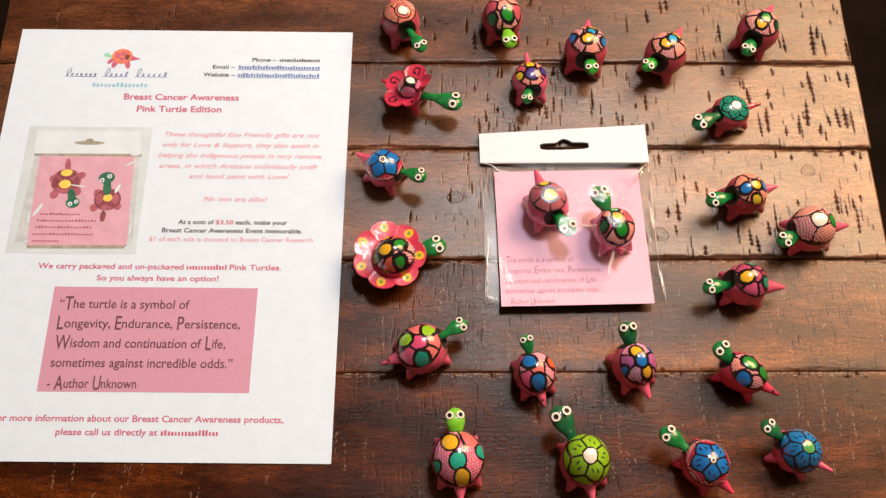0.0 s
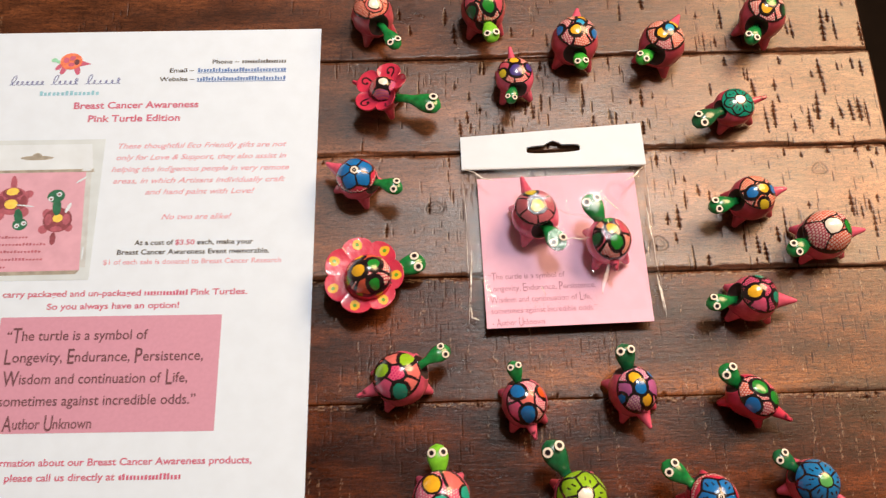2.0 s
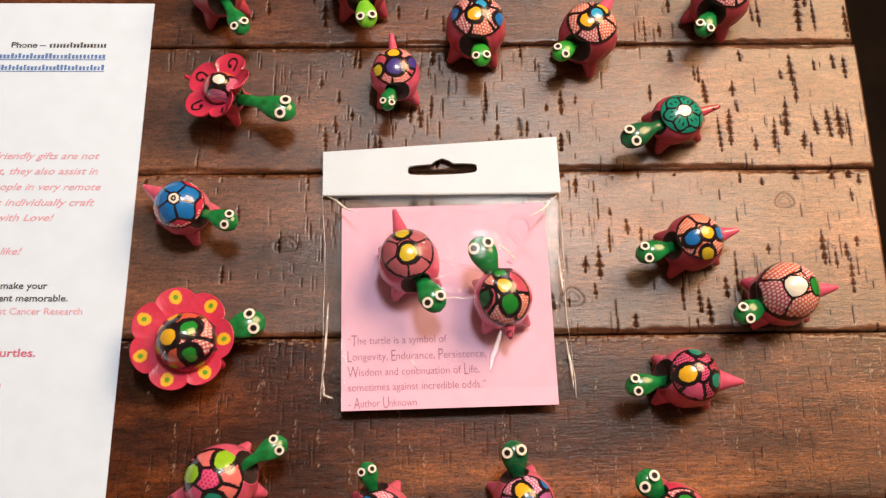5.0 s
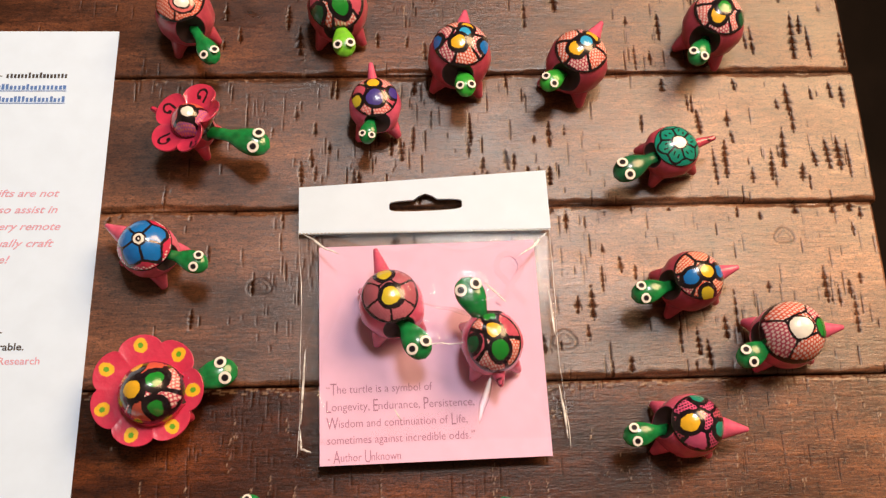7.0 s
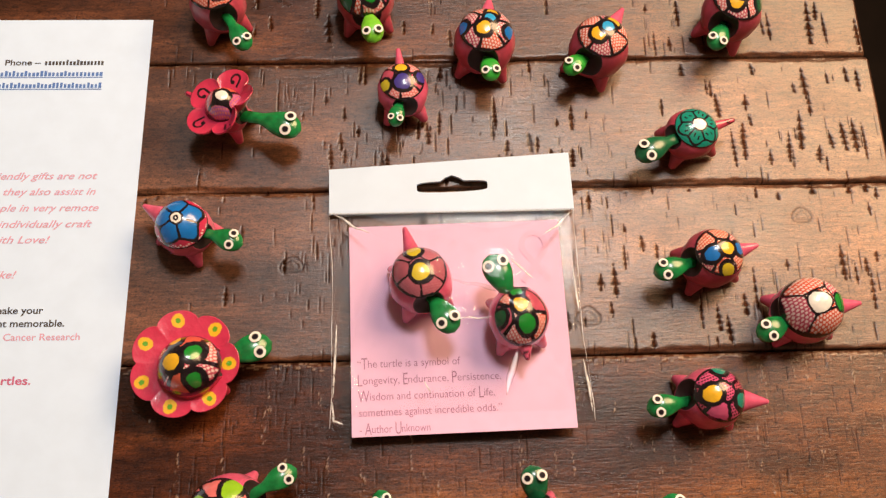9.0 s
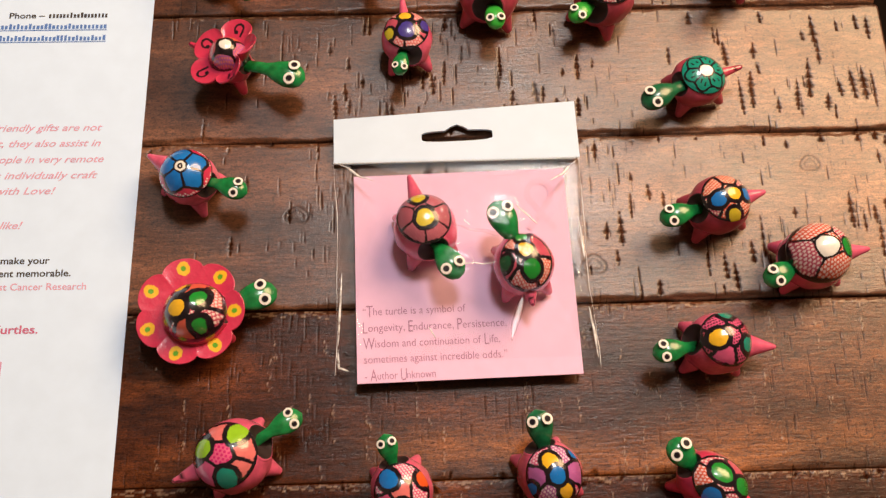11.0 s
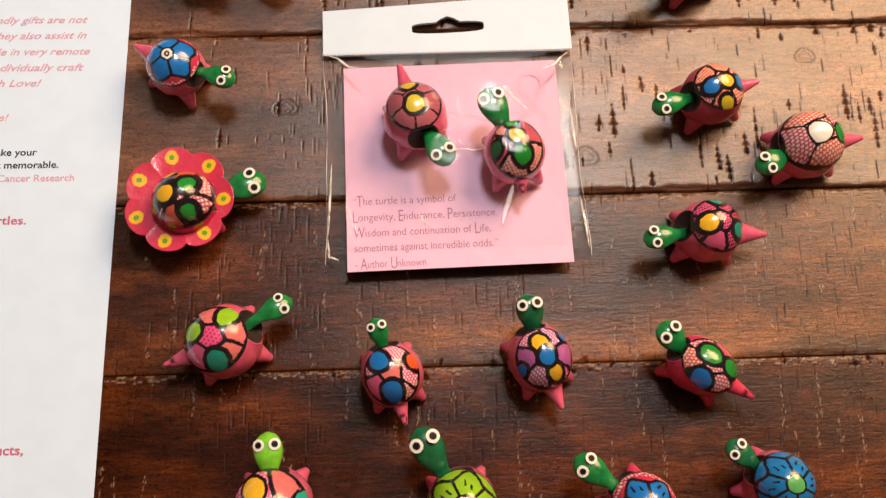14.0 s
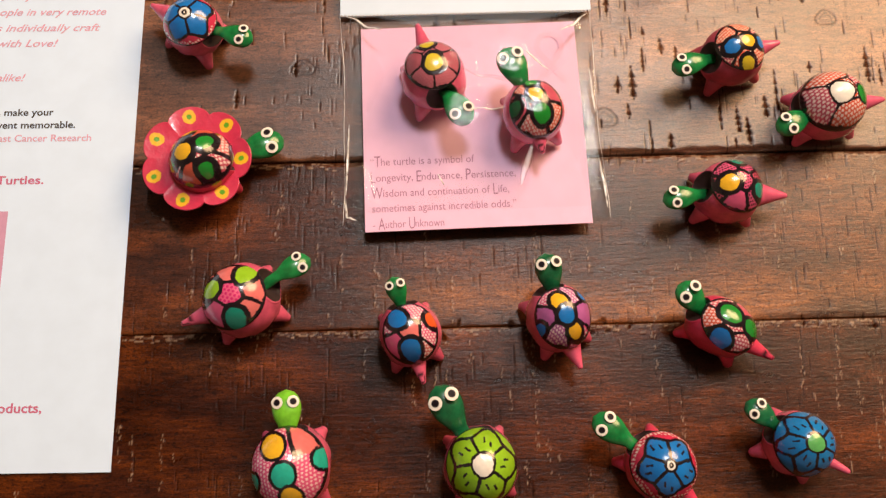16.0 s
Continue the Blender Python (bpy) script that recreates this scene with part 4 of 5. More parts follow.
def frill_mesh(petals, phase, r_in, r_mid, depth, z_in, z_out, tilt, mark, base=PETAL, fold=0.0):
    """A collar of rounded petals with a thick edge."""
    n, rings = 280, 48
    a = np.linspace(0, 2 * math.pi, n, endpoint=False)
    k = ((a - phase) / (2 * math.pi) * petals) % 1 - 0.5
    reach = r_mid + depth * np.sqrt(np.clip(1 - (2 * k) ** 2 * 0.94, 0, 1))
    s = np.linspace(0, 1, rings)
    S, A = np.meshgrid(s, a, indexing="ij")
    rad = r_in + S * (reach[None] - r_in)
    front = np.clip(np.cos(A), 0, 1) ** 1.3
    Z = z_in + (z_out - z_in) * S ** 1.6 + 0.0006 * S ** 2 * np.sin(3 * A + 1) + fold * S ** 1.5 * front
    rad = rad - 0.6 * fold * S ** 2 * front
    rise = fold * front[0] + 0.0006 * np.sin(3 * a + 1)
    reach = reach - 0.6 * fold * front[0]
    up = np.stack([rad * np.cos(A), rad * np.sin(A), Z], -1)
    lows = []
    for inward, drop in ((0.0, 0.0012), (0.0010, 0.0024), (0.008, 0.0045)):
        r2 = reach - inward
        lows.append(np.stack([r2 * np.cos(a), r2 * np.sin(a), z_out + rise - drop], -1))
    v = np.concatenate([up, np.stack(lows)], 0)
    c, sn = math.cos(tilt), math.sin(tilt)
    flat_v = v.reshape(-1, 3)
    zz = flat_v[:, 2] - z_in
    flat_v = np.stack([flat_v[:, 0] * c - zz * sn, flat_v[:, 1], flat_v[:, 0] * sn + zz * c + z_in], -1)
    me = mesh_of("frill", flat_v, grid_faces(rings + 3, n, True), PETALPAINT)
    col = np.empty((rings + 3, n, 3))
    col[:] = base
    K = np.broadcast_to(k[None], S.shape)
    along, across = rad, K * 2 * math.pi / petals * rad
    col[:rings] = mark(col[:rings].copy(), along, across)
    colour_mesh(me, col.reshape(-1, 3))
    return me


def ringed_mark(col, along, across):
    q = np.hypot((along - 0.0174) / 1.1, across) + 0.0002 * np.sin(900 * across)
    col[q < 0.0026] = YELLOW
    col[q < 0.0010] = (0.10, 0.35, 0.02)
    return col


def curl_mark(col, along, across):
    u, v = along - 0.0132, across
    q, a = np.hypot(u, v), np.arctan2(v, u)
    col[(np.abs(q - 0.0020) < 0.0005) & (a > -1.2)] = BLACK
    col[(np.hypot(u + 0.0016, v - 0.0010) < 0.0009)] = BLACK
    col[(np.abs(v + 0.0019 + 0.1 * u) < 0.0005) & (u < 0.0008) & (u > -0.0035)] = BLACK
    return col


table()
sheet()

P = patchwork
turtle("toy turtle with a coral shell and one white spot", -0.0280, 0.3300, -68, 0.0122, (0.0130, -0.0220, 0.020), lambda u, v: P(u, v, (CORAL, CORAL, SALMON), ((0.34, 0.08, 0.44, SALMON), (0.36, 0.08, 0.27, WHITE)), ring=0.06, line=0.05, dabs=((0.84, 0.50, 0.42), 0.10), around=4, undotted=()), SHADED_PINK, tail=0.0185)
turtle("toy turtle with coral patches and a bright lime head", 0.0372, 0.3330, -84, 0.0130, (0.0040, -0.0220, 0.022), lambda u, v: P(u, v, (CORAL, SALMON, ROSY), ((0.42, 0.15, 0.28, LEAF), (0.5, -0.75, 0.26, PINE))), SHADED_PINK, LIMEP, head_w=0.0098, rs=0.88, back=-0.06)
turtle("toy turtle with yellow and blue spots down its shell", 0.0900, 0.3100, -97, 0.0135, (0.0018, -0.0178, 0.021), lambda u, v: P(u, v, (ROSY, CORAL, ROSY), ((0.15, 0.95, 0.25, BLUE), (0.15, -0.95, 0.25, BLUE), (-0.48, 0.15, 0.20, YELLOW), (-0.16, 0.1, 0.2, (0.03, 0.34, 0.66)), (0.26, -0.08, 0.25, YELLOW)), line=0.11, undotted=()), SHADED_PINK, FRESH, tail_r=0.44, tail=0.0222, head_w=0.0088)
turtle("toy turtle with yellow and blue spots and hatched patches", 0.1400, 0.3070, -122, 0.0130, (-0.0130, -0.0125, 0.021), lambda u, v: P(u, v, (CORAL, ROSY, CORAL), ((-0.52, 0.1, 0.25, YELLOW), (0.3, -0.1, 0.28, YELLOW), (-0.10, 0.05, 0.23, (0.03, 0.34, 0.66))), line=0.11, undotted=()), SHADED_PINK, FRESH, tail_r=0.46, tail=0.0230, head_w=0.0088)
turtle("toy turtle with pink patches, a yellow and a green spot", 0.2010, 0.3250, -121, 0.0130, (-0.0100, -0.0180, 0.021), lambda u, v: P(u, v, (SALMON, ROSY, SALMON), ((-0.1, 0.9, 0.25, PINE), (0.45, 0.0, 0.27, YELLOW), (0.05, 0.05, 0.25, LEAF)), undotted=()), SHADED_PINK, GREEN, tail_r=0.42, tail=0.0230, head_w=0.0094)
turtle("toy turtle with a red petal frill and curled strokes", -0.0210, 0.2770, -26, 0.0085, (0.0272, -0.0092, 0.020), lambda u, v: P(u, v, (ROSY, LILAC, CORAL), ((0.0, 0.1, 0.30, WHITE),), around=4, line=0.16, ring=0.2, dabs=((0.7, 0.2, 0.15), 0.13)), ROSE, GREEN, head_w=0.0118, top=0.0265, tail=0.0195, rs=0.92, back=0.0,
       frill=lambda: frill_mesh(5, radians(62), 0.0072, 0.0106, 0.0068, 0.0180, 0.0196, 0.26, curl_mark, fold=0.0055), neck_z=0.0125, bands=PETAL)
turtle("small toy turtle with an indigo spot and yellow spots", 0.0540, 0.2868, -84, 0.0110, (-0.0030, -0.0160, 0.019), lambda u, v: P(u, v, (SALMON, SALMON, ROSY), ((-0.50, 0.0, 0.26, YELLOW), (0.25, -0.82, 0.24, OLIVE), (0.0, 0.88, 0.26, INDIGO), (0.25, 0.0, 0.36, INDIGO)), dabs=((0.75, 0.5, 0.5), 0.12)), PINK, GREEN, top=0.0228, tail=0.0195, head_w=0.0072, tail_r=0.26)
turtle("toy turtle with a teal petalled shell and white centre", 0.1772, 0.2655, -162, 0.0108, (-0.0212, -0.0108, 0.020), lambda u, v: blossom(u, v, 6, 0.5, TEAL, WHITE, 0.28, reach=0.93), SHADED_PINK, DEEP, top=0.0212, tail=0.0195, head_w=0.0108, tail_r=0.26, bands=(0.58, 0.07, 0.12))
turtle("toy turtle with a glossy blue flower shell", -0.0352, 0.2240, -30, 0.0112, (0.0212, -0.0080, 0.022), lambda u, v: blossom(u, v, 5, 0.35, BLUE, WHITE, 0.20, rim=PETAL, eye_ring=True, dashes=False, reach=0.92), PINK, GREEN, top=0.0245, tail=0.0195, head_w=0.0092, tail_r=0.52, rs=0.93, back=0.06)
turtle("toy turtle with blue and yellow spots on orange hatching", 0.1797, 0.2090, -164, 0.0118, (-0.0207, -0.0060, 0.019), lambda u, v: P(u, v, (CORAL, ROSY, CORAL), ((0.50, 0.10, 0.27, BLUE), (-0.66, 0.12, 0.24, BLUE), (0.06, 0.84, 0.24, OLIVE), (-0.10, 0.06, 0.25, YELLOW)), undotted=(), line=0.10, ring=0.15, dabs=((0.84, 0.62, 0.5), 0.10)), SHADED_PINK, GREEN, top=0.0265, tail=0.0200, head_w=0.0096, tail_r=0.40)
turtle("toy turtle with dotted coral shell, white and green spots", 0.2155, 0.1865, -172, 0.0128, (-0.0185, -0.0095, 0.021), lambda u, v: P(u, v, (CORAL, ROSY, CORAL, ROSY), ((-0.66, 0.08, 0.28, LEAF), (0.08, 0.05, 0.33, WHITE)), ring=0.06, line=0.06, around=4, undotted=()), PINK, GREEN, top=0.0305, tail=0.0225, head_w=0.0098, tail_r=0.42, rs=0.94, back=0.0)
turtle("toy turtle with magenta stippled shell and a long pink tail", 0.1730, 0.1520, 176, 0.0120, (-0.0220, -0.0040, 0.021), lambda u, v: P(u, v, (HOT, ROSY, HOT), ((0.1, -0.92, 0.24, TEAL), (-0.68, 0.2, 0.25, TEAL), (0.45, 0.1, 0.30, YELLOW)), undotted=(2,), line=0.12, ring=0.17, dabs=(BLACK, 0.10)), PINK, GREEN, top=0.0285, tail=0.0222, head_w=0.0092, tail_r=0.52)
turtle("toy turtle with a pink scalloped frill and ringed dots", -0.0282, 0.1662, 8, 0.0120, (0.0252, 0.0088, 0.0140), lambda u, v: P(u, v, (ROSY, SALMON, CORAL), ((-0.3, 0.8, 0.2, YELLOW), (-0.85, -0.15, 0.2, LEAF), (0.25, -0.62, 0.2, LEAF), (0.32, 0.22, 0.24, LEAF), (-0.35, 0.0, 0.27, YELLOW)), ring=0.19, line=0.14), ROSE, GREEN, top=0.0290, tail=0.0120, head_w=0.0116, rs=0.95, back=0.0,
       frill=lambda: frill_mesh(7, radians(-34), 0.0095, 0.0172, 0.0042, 0.0140, 0.0150, 0.0, ringed_mark), neck_z=0.0090, frill_at=(-0.0026, 0.0020, 0))
turtle("toy turtle with lime spots and a dotted pink patch", -0.0112, 0.1123, 22, 0.0137, (0.0217, 0.0127, 0.019), lambda u, v: P(u, v, (HOT, SALMON, SALMON), ((0.60, 0.42, 0.29, LIME), (-0.48, 0.40, 0.28, LIME), (-0.1, -0.72, 0.29, TEAL)), undotted=(1, 2, 3, 4, 5), around=5, phase=1.2, dabs=((0.55, 0.02, 0.16), 0.12)), PINK, GREEN, top=0.0285, tail=0.0232, head_w=0.0090, bands=(0.60, 0.095, 0.185))
turtle("small toy turtle with blue spots and white hatching", 0.0510, 0.0990, 105, 0.0116, (-0.0050, 0.0160, 0.024), lambda u, v: P(u, v, (SALMON, HOT, HOT), ((0.52, 0.32, 0.33, BLUE), (-0.58, 0.12, 0.34, BLUE), (0.25, -0.90, 0.27, ORANGE)), undotted=(0, 2), around=5, phase=0.8, dabs=((0.86, 0.72, 0.74), 0.10)), PINK, GREEN, top=0.0280, tail=0.0185, head_w=0.0078, tail_r=0.34, bands=(0.60, 0.095, 0.185))
turtle("toy turtle with purple patches, yellow and blue spots", 0.1060, 0.1040, 112, 0.0120, (-0.0040, 0.0180, 0.025), lambda u, v: P(u, v, (LILAC, HOT, LILAC), ((0.45, -0.95, 0.2, BLUE), (-0.1, 0.97, 0.2, BLUE), (0.48, 0.02, 0.27, YELLOW), (-0.60, -0.12, 0.23, YELLOW), (-0.03, -0.02, 0.27, BLUE)), ring=0.14, dabs=((0.82, 0.62, 0.70), 0.105)), PINK, DEEP, top=0.0300, tail=0.0195, head_w=0.0102, tail_r=0.42)
turtle("toy turtle with green ovals on a red hatched shell", 0.1658, 0.1000, 147, 0.0106, (-0.0128, 0.0110, 0.024), lambda u, v: P(u, v, (ROSY, CORAL, ROSY), ((0.22, -0.25, 0.36, LEAF), (-0.62, -0.3, 0.32, LEAF), (0.1, 0.75, 0.33, BLUE)), dabs=((0.85, 0.62, 0.64), 0.12)), ROSE, GREEN, top=0.0265, tail=0.0215, head_w=0.0104, long=1.25, tail_r=0.40, bands=(0.60, 0.045, 0.105))
turtle("toy turtle with white-dotted pink shell and a lime head", 0.0088, 0.0515, 94, 0.0142, (-0.0018, 0.0220, 0.021), lambda u, v: dotted(u, v, ((0.5, 0.3, 0.30, YELLOW), (-0.2, 0.05, 0.29, (0.02, 0.42, 0.33)), (-0.75, -0.08, 0.26, YELLOW), (0.15, -0.92, 0.24, (0.02, 0.42, 0.33)), (-0.3, 0.95, 0.22, (0.02, 0.42, 0.33)))), PINK, LIMEP, top=0.0310, tail=0.0215, head_w=0.0105, rs=0.93, back=0.03)
turtle("toy turtle with a lime blossom shell and white centre", 0.0760, 0.0510, 100, 0.0132, (-0.0130, 0.0225, 0.026), lambda u, v: blossom(u, v, 5, 0.2, LIME, WHITE, 0.28, reach=0.95), PINK, DEEP, top=0.0335, tail=0.0205, head_w=0.0122, rs=0.92, back=0.02)
turtle("toy turtle with a blue flower edged in pink dots", 0.1400, 0.0500, 132, 0.0122, (-0.0200, 0.0145, 0.022), lambda u, v: blossom(u, v, 5, 0.45, BLUE, WHITE, 0.13, rim=PETAL, eye_ring=True, reach=0.86), ROSE, GREEN, top=0.0285, tail=0.0195, head_w=0.0102, rs=0.94, back=0.02)
turtle("toy turtle with a blue blossom shell and green centre", 0.1900, 0.0570, 150, 0.0115, (-0.0160, 0.0120, 0.022), lambda u, v: blossom(u, v, 6, 0.1, (0.011, 0.19, 0.52), (0.10, 0.40, 0.12), 0.26, reach=0.95), PINK, DEEP, top=0.0290, tail=0.0195, head_w=0.0088, rs=0.95, back=0.06, tail_r=0.22)
turtle("packed toy turtle with yellow spots and mauve patches", 0.0610, 0.1992, -74, 0.0125, (0.0104, -0.0182, 0.022), lambda u, v: P(u, v, (DUSTY, DUSTY, DUSTY), ((-0.72, 0.0, 0.26, OLIVE), (0.17, 0.0, 0.31, OLIVE)), dabs=((0.50, 0.16, 0.21), 0.09), line=0.07), PINK, GREEN, z0=0.0050, top=0.0262, tail=0.0226, head_w=0.0108)
turtle("packed toy turtle with salmon patches and green spots", 0.0992, 0.1838, 100, 0.0118, (-0.0090, 0.0192, 0.022), lambda u, v: P(u, v, (SALMON, CORAL, ROSY), ((0.05, 0.85, 0.25, PINE), (0.85, 0.0, 0.22, LEAF), (-0.35, -0.12, 0.32, LEAF), (0.35, 0.0, 0.26, YELLOW)), around=5, line=0.13), PINK, GREEN, z0=0.0058, top=0.0255, tail=0.0165, head_w=0.0115, bands=(0.60, 0.095, 0.185))


# ---- packet ----
def card():
    c = root("message_card", pose(0.0765, 0.1848, 0.0048, -2.6, 0, 1.8), "square pink card printed with a quotation, inside the packet", "card")
    part("card", box_bm(-0.0441, 0.0441, -0.0441, 0.0441, -0.0003, 0.0003), PINKCARD, c)
    for words, a, b, y in zip(QUOTE, (-0.0415, -0.0415, -0.0415, -0.0412, -0.0410), (-0.0005, 0.0155, 0.0125, 0.0150, -0.0135), (-0.0168, -0.0235, -0.0300, -0.0362, -0.0428)):
        quote_line(words, a, b, y, 0.0034, CARDINK, c, 0.0004, -0.006)
    # the pale awareness ribbon
    pts = [(0.0330 + 0.0050 * math.sin(a), 0.0330 + 0.0055 * math.cos(a)) for a in np.linspace(-2.5, 2.5, 24)]
    pts = [(0.0385, 0.0170)] + pts + [(0.0275, 0.0170)]
    bm = bmesh.new()
    prev = None
    for i, (x, y) in enumerate(pts):
        q = pts[min(i + 1, len(pts) - 1)]
        o = pts[max(i - 1, 0)]
        d = Vector((q[0] - o[0], q[1] - o[1])).normalized()
        pair = [bm.verts.new((x - d.y * w, y + d.x * w, 0.0004 + 0.00001 * i)) for w in (-0.0012, 0.0012)]
        if prev:
            bm.faces.new((prev[0], pair[0], pair[1], prev[1]))
        prev = pair
    part("ribbon_print", bm, plain("faint_pink_print", (0.71, 0.41, 0.61), 0.6, 0.03, 200), c, "faint pink ribbon print")
    return c


def packet():
    k = root("hang_packet", pose(0, 0, 0), "clear plastic packet with a white hanging header", "packet")
    # header with its hanging slot
    a, b, c, d = Vector((0.0225, 0.2335)), Vector((0.1265, 0.2350)), Vector((0.1255, 0.2610)), Vector((0.0220, 0.2540))

    def on(s, t):
        return a.lerp(b, s).lerp(d.lerp(c, s), t)

    slot = []
    for i in range(48):
        q = 2 * math.pi * i / 48
        x, y = math.cos(q), math.sin(q)
        x, y = 0.0128 * math.copysign(abs(x) ** 0.8, x) + 0.0024 * x, 0.0026 * math.copysign(abs(y) ** 0.35, y)
        if y > 0 and abs(x) < 0.0046:
            y = max(y, 0.0010 + math.sqrt(max(0, 0.0042 ** 2 - x * x)))
        slot.append((x, y))
    turn = math.atan2(0.007, 0.1035) * 0.55
    centre = Vector((0.0748, 0.2457))
    inner = [centre + Vector((x * math.cos(turn) - y * math.sin(turn), x * math.sin(turn) + y * math.cos(turn))) for x, y in slot]
    outer = []
    for i in range(48):
        q = 2 * math.pi * i / 48
        x, y = math.cos(q), math.sin(q)
        m = max(abs(x), abs(y))
        outer.append(on(0.5 + 0.5 * x / m, 0.5 + 0.5 * y / m))
    bm = bmesh.new()
    loops = []
    for z in (0.0016, 0.0030):
        loops.append(([bm.verts.new((p.x, p.y, z + 0.0010 * (p.x - 0.02) / 0.1)) for p in outer], [bm.verts.new((p.x, p.y, z + 0.0010 * (p.x - 0.02) / 0.1)) for p in inner]))
    for i in range(48):
        j = (i + 1) % 48
        (o0, i0), (o1, i1) = loops
        bm.faces.new((o1[i], o1[j], i1[j], i1[i]))
        bm.faces.new((o0[j], o0[i], i0[i], i0[j]))
        bm.faces.new((o0[i], o0[j], o1[j], o1[i]))
        bm.faces.new((i0[j], i0[i], i1[i], i1[j]))
    part("header", bm, CARDSTOCK, k, "folded white card header with a hanging slot")
    # the film: draped over the two turtles, tied down at its edges
    nx, ny = 220, 190
    S, T = np.meshgrid(np.linspace(0, 1, nx), np.linspace(0, 1, ny))
    bl, br, tr, tl = np.array((0.0250, 0.1435)), np.array((0.1295, 0.1455)), np.array((0.1262, 0.2365)), np.array((0.0228, 0.2355))
    bow = 0.0012 * np.sin(np.pi * T) * (2 * S - 1)
    XY = (1 - T)[..., None] * ((1 - S)[..., None] * bl + S[..., None] * br) + T[..., None] * ((1 - S)[..., None] * tl + S[..., None] * tr)
    X, Y = XY[..., 0] - bow, XY[..., 1]
    edge = np.minimum(np.minimum(S, 1 - S) * 0.104, np.minimum(T, 1 - T) * 0.090)
    Z = 0.0020 + 0.0060 * np.clip(edge / 0.016, 0, 1) * (1 - 0.45 * T)
    for cx, cy, h in ((0.0610, 0.1992, 0.0335), (0.0992, 0.1838, 0.0335), (0.0945, 0.1625, 0.0240), (0.0715, 0.1805, 0.0285), (0.0900, 0.2030, 0.0290)):
        q = np.hypot(X - cx, Y - cy)
        tent = 0.009 + (h - 0.009) * np.clip(1.0 - np.clip(q - 0.0075, 0, 1) / 0.030, 0, 1)
        Z = np.maximum(Z, np.minimum(tent, 0.0022 + edge * 1.25))
    for _ in range(10):
        Zp = np.pad(Z, 1, mode="edge")
        Z = (Zp[:-2, 1:-1] + Zp[2:, 1:-1] + Zp[1:-1, :-2] + Zp[1:-1, 2:] + 2 * Z) / 6
    r2 = np.random.default_rng(5)
    for q in range(70):
        px, py, ang = r2.uniform(0.03, 0.125), r2.uniform(0.148, 0.23), r2.uniform(0, math.pi)
        if q > 24:
            px, ang = (r2.uniform(0.0255, 0.034) if q % 2 else r2.uniform(0.119, 0.128)), r2.uniform(1.1, 2.0)
        across = (X - px) * math.sin(ang) - (Y - py) * math.cos(ang)
        along = (X - px) * math.cos(ang) + (Y - py) * math.sin(ang)
        Z = Z + r2.choice((-1, 1)) * (r2.uniform(0.00008, 0.00025) if q < 25 else r2.uniform(0.0003, 0.0010)) * np.exp(-(across / r2.uniform(0.0007, 0.0014)) ** 2 - (along / r2.uniform(0.006, 0.016)) ** 2) * np.clip(edge / 0.002, 0, 1)
    for ax, ay, bx, by, rise in ((0.062, 0.199, 0.082, 0.196, 0.0009), (0.082, 0.196, 0.097, 0.188, 0.0009), (0.072, 0.182, 0.089, 0.181, 0.0006), (0.094, 0.178, 0.090, 0.160, 0.0007), (0.032, 0.152, 0.045, 0.146, 0.0006), (0.033, 0.166, 0.038, 0.150, 0.0006), (0.026, 0.232, 0.048, 0.214, 0.0008), (0.124, 0.232, 0.106, 0.214, 0.0008), (0.060, 0.160, 0.070, 0.150, 0.0005)):
        dx, dy = bx - ax, by - ay
        f = np.clip(((X - ax) * dx + (Y - ay) * dy) / (dx * dx + dy * dy), 0, 1)
        off = np.hypot(X - ax - f * dx, Y - ay - f * dy)
        Z = Z + rise * np.exp(-(off / 0.0009) ** 2) * np.sin(np.pi * (0.1 + 0.8 * f))
    Z = np.maximum(Z, 0.0012)
    me = mesh_of("film_front", np.stack([X, Y, Z], -1).reshape(-1, 3), grid_faces(ny, nx), FILM)
    attach("film_front", me, k, "clear crinkled plastic film").visible_shadow = False
    back = mesh_of("film_back", np.stack([X, Y, np.full_like(X, 0.0010)], -1)[::27, ::31].reshape(-1, 3), grid_faces(8, 8), FILM)
    attach("film_back", back, k).visible_shadow = False
    # strips added along sharp folds in the film to draw their bright glints
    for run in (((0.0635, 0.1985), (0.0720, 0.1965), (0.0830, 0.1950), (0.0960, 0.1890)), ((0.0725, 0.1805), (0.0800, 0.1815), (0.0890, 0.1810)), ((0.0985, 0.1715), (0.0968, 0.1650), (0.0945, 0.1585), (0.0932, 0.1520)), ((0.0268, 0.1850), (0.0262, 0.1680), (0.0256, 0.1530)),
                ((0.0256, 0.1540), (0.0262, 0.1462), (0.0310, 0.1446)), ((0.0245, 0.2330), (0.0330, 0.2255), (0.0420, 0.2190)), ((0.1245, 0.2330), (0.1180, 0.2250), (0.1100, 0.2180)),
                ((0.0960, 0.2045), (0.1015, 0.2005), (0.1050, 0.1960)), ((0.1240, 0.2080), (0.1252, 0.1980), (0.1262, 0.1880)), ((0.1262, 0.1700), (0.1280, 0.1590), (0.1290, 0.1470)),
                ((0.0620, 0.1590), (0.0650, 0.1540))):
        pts = []
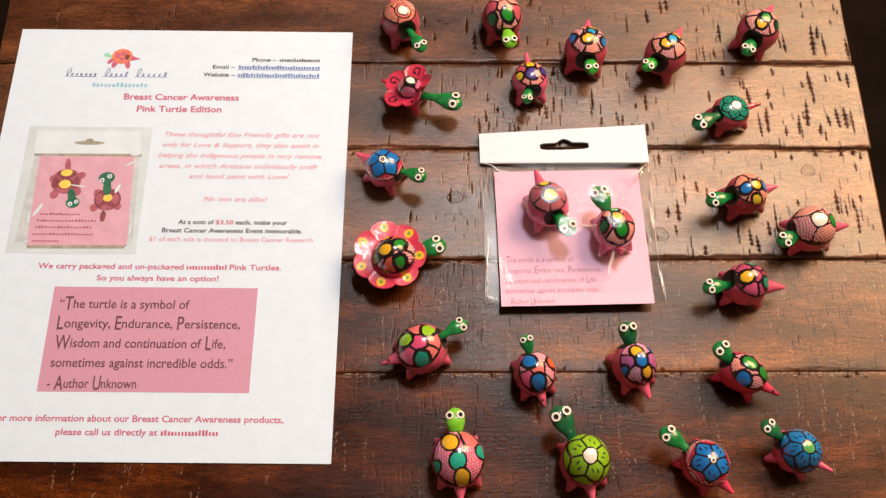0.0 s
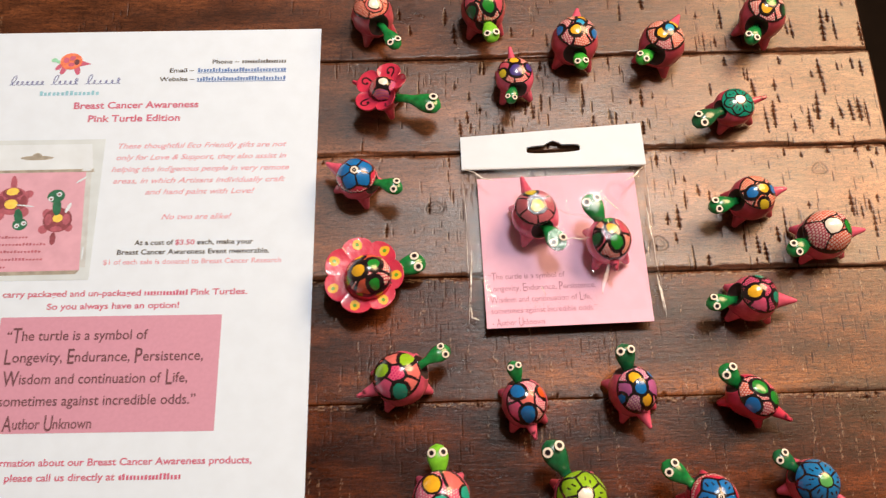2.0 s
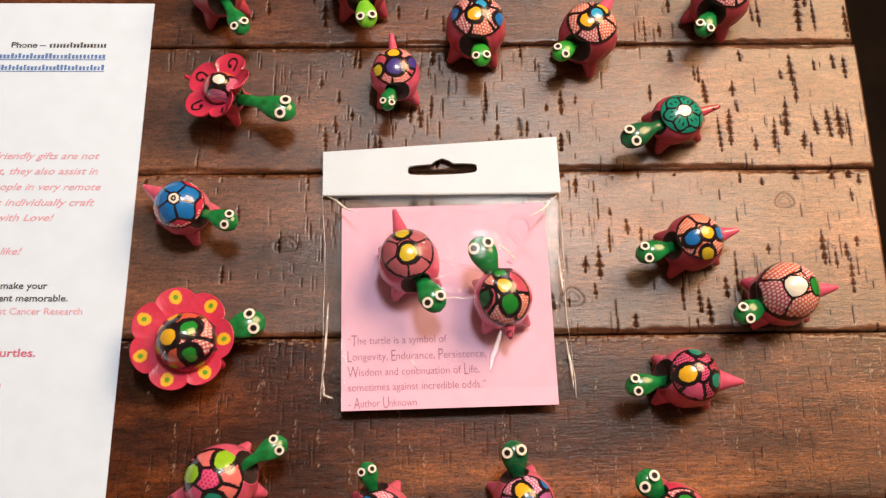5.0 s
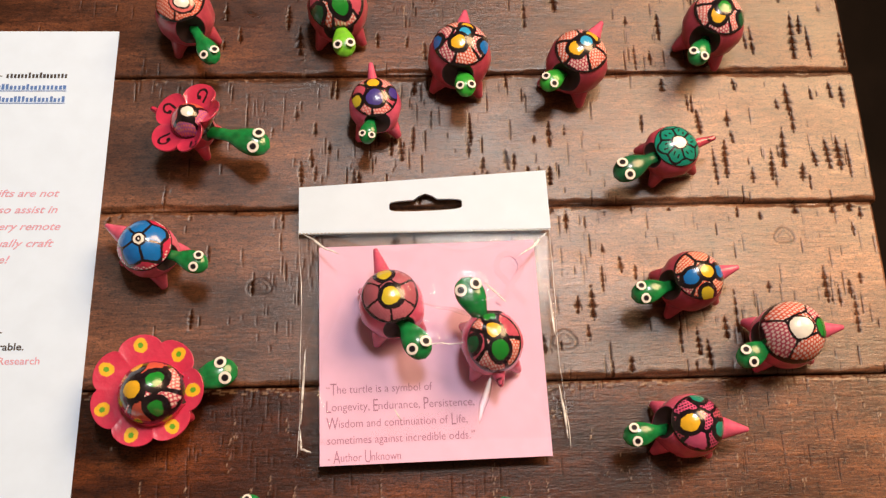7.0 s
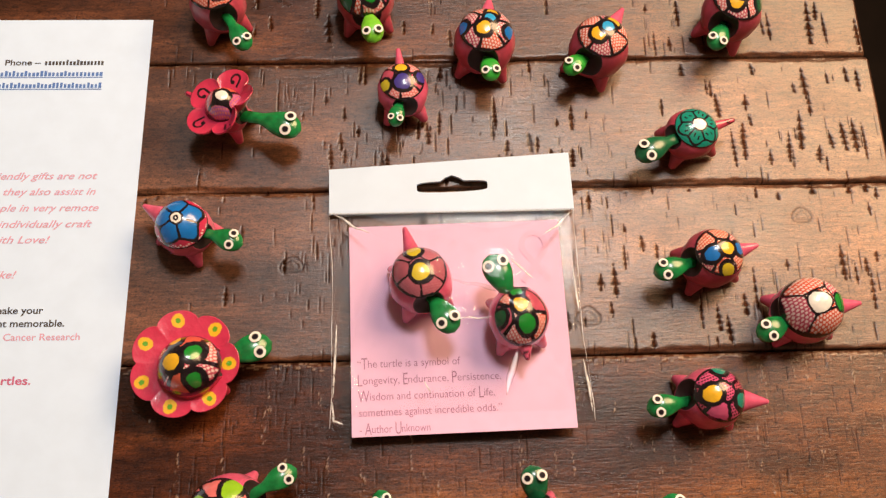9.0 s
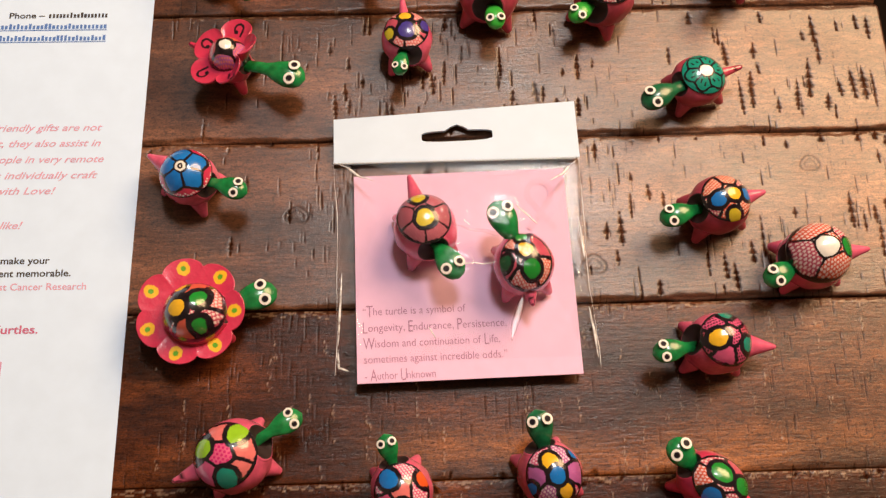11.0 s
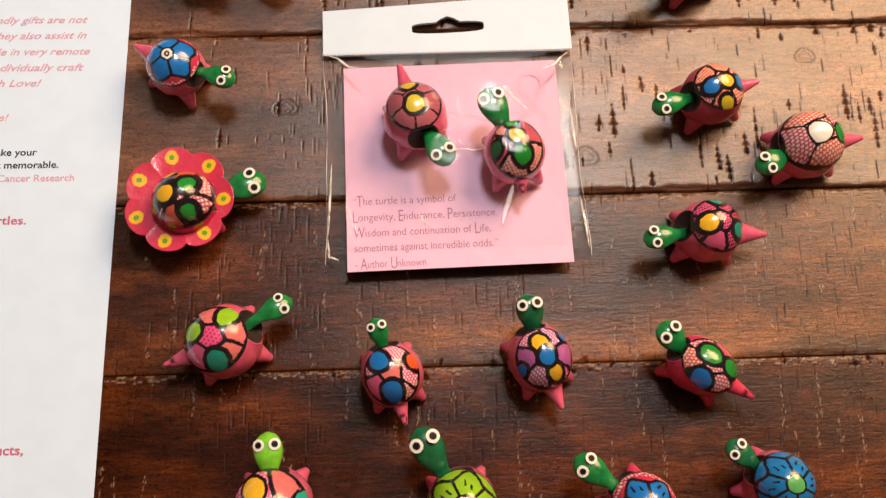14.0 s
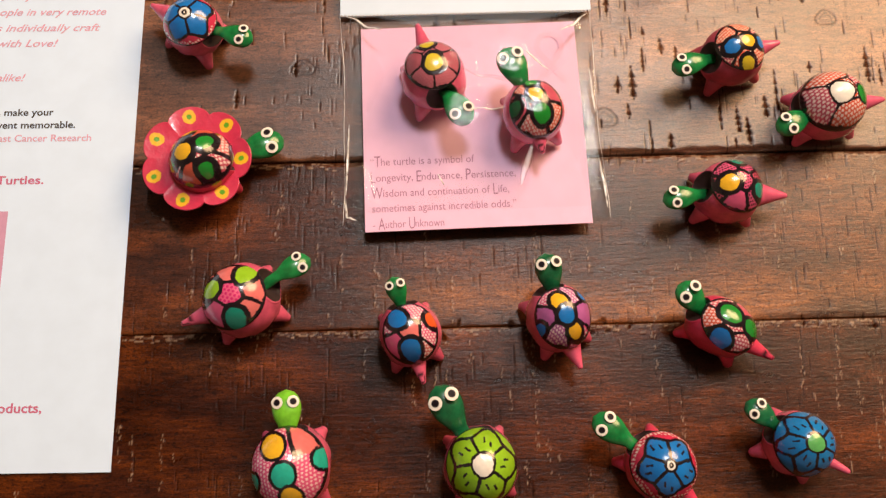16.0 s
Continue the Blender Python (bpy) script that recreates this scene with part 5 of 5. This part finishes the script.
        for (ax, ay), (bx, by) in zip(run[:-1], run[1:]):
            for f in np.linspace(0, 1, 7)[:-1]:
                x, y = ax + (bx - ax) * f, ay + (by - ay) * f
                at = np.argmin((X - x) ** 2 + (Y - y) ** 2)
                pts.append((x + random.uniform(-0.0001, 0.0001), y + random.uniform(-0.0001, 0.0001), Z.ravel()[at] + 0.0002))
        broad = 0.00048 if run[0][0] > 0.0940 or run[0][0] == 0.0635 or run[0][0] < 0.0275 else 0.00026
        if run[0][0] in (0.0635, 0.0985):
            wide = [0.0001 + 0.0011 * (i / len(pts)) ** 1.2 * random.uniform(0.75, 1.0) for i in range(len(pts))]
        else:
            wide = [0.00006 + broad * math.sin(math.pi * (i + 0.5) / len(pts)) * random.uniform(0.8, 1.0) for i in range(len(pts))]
        # this strip is set nearly level so it returns the lamp as glare
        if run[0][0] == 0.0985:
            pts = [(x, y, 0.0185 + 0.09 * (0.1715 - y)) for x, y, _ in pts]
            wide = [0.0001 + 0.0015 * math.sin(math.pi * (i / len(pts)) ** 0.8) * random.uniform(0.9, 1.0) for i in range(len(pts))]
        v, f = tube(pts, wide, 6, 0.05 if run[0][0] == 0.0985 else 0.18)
        attach("film_fold_glint", mesh_of("film_fold_glint", v, f, GLINT if run[0][0] in (0.0635, 0.0985) else CREASE_HIGHLIGHT), k, "strip added for a bright glint on a film crease")
    # crimped side seams
    for col in (0, nx - 1):
        sgn = -1 if col == 0 else 1
        pts = [(X[j, col] + sgn * 0.0004 + 0.0003 * math.sin(j * 0.06) + random.uniform(-0.00008, 0.00008), Y[j, col], 0.0020 + 0.0005 * math.sin(j * 0.17)) for j in range(0, ny, 4)]
        v, f = tube(pts, [0.00009 + 0.00005 * math.sin(0.4 * i) for i in range(len(pts))], 6, 1.0)
        attach("side_seam", mesh_of("side_seam", v, f, SEAL), k, "crimped shiny film edge")
    # the serrated mouth of the film under the header
    bm = bmesh.new()
    n = 70
    for i in range(n):
        p, q = on((i + 0.15) / n, -0.035), on((i + 0.70) / n, -0.035)
        r, s = on((i + 0.70) / n, -0.005), on((i + 0.15) / n, -0.005)
        bm.faces.new([bm.verts.new((w.x, w.y, 0.0042)) for w in (p, q, r, s)])
    part("serrated_strip", bm, plain("grey_plastic", (0.30, 0.28, 0.28), 0.3, 0.1, 300), k, "serrated grey film edge")
    return k


card()
packet()
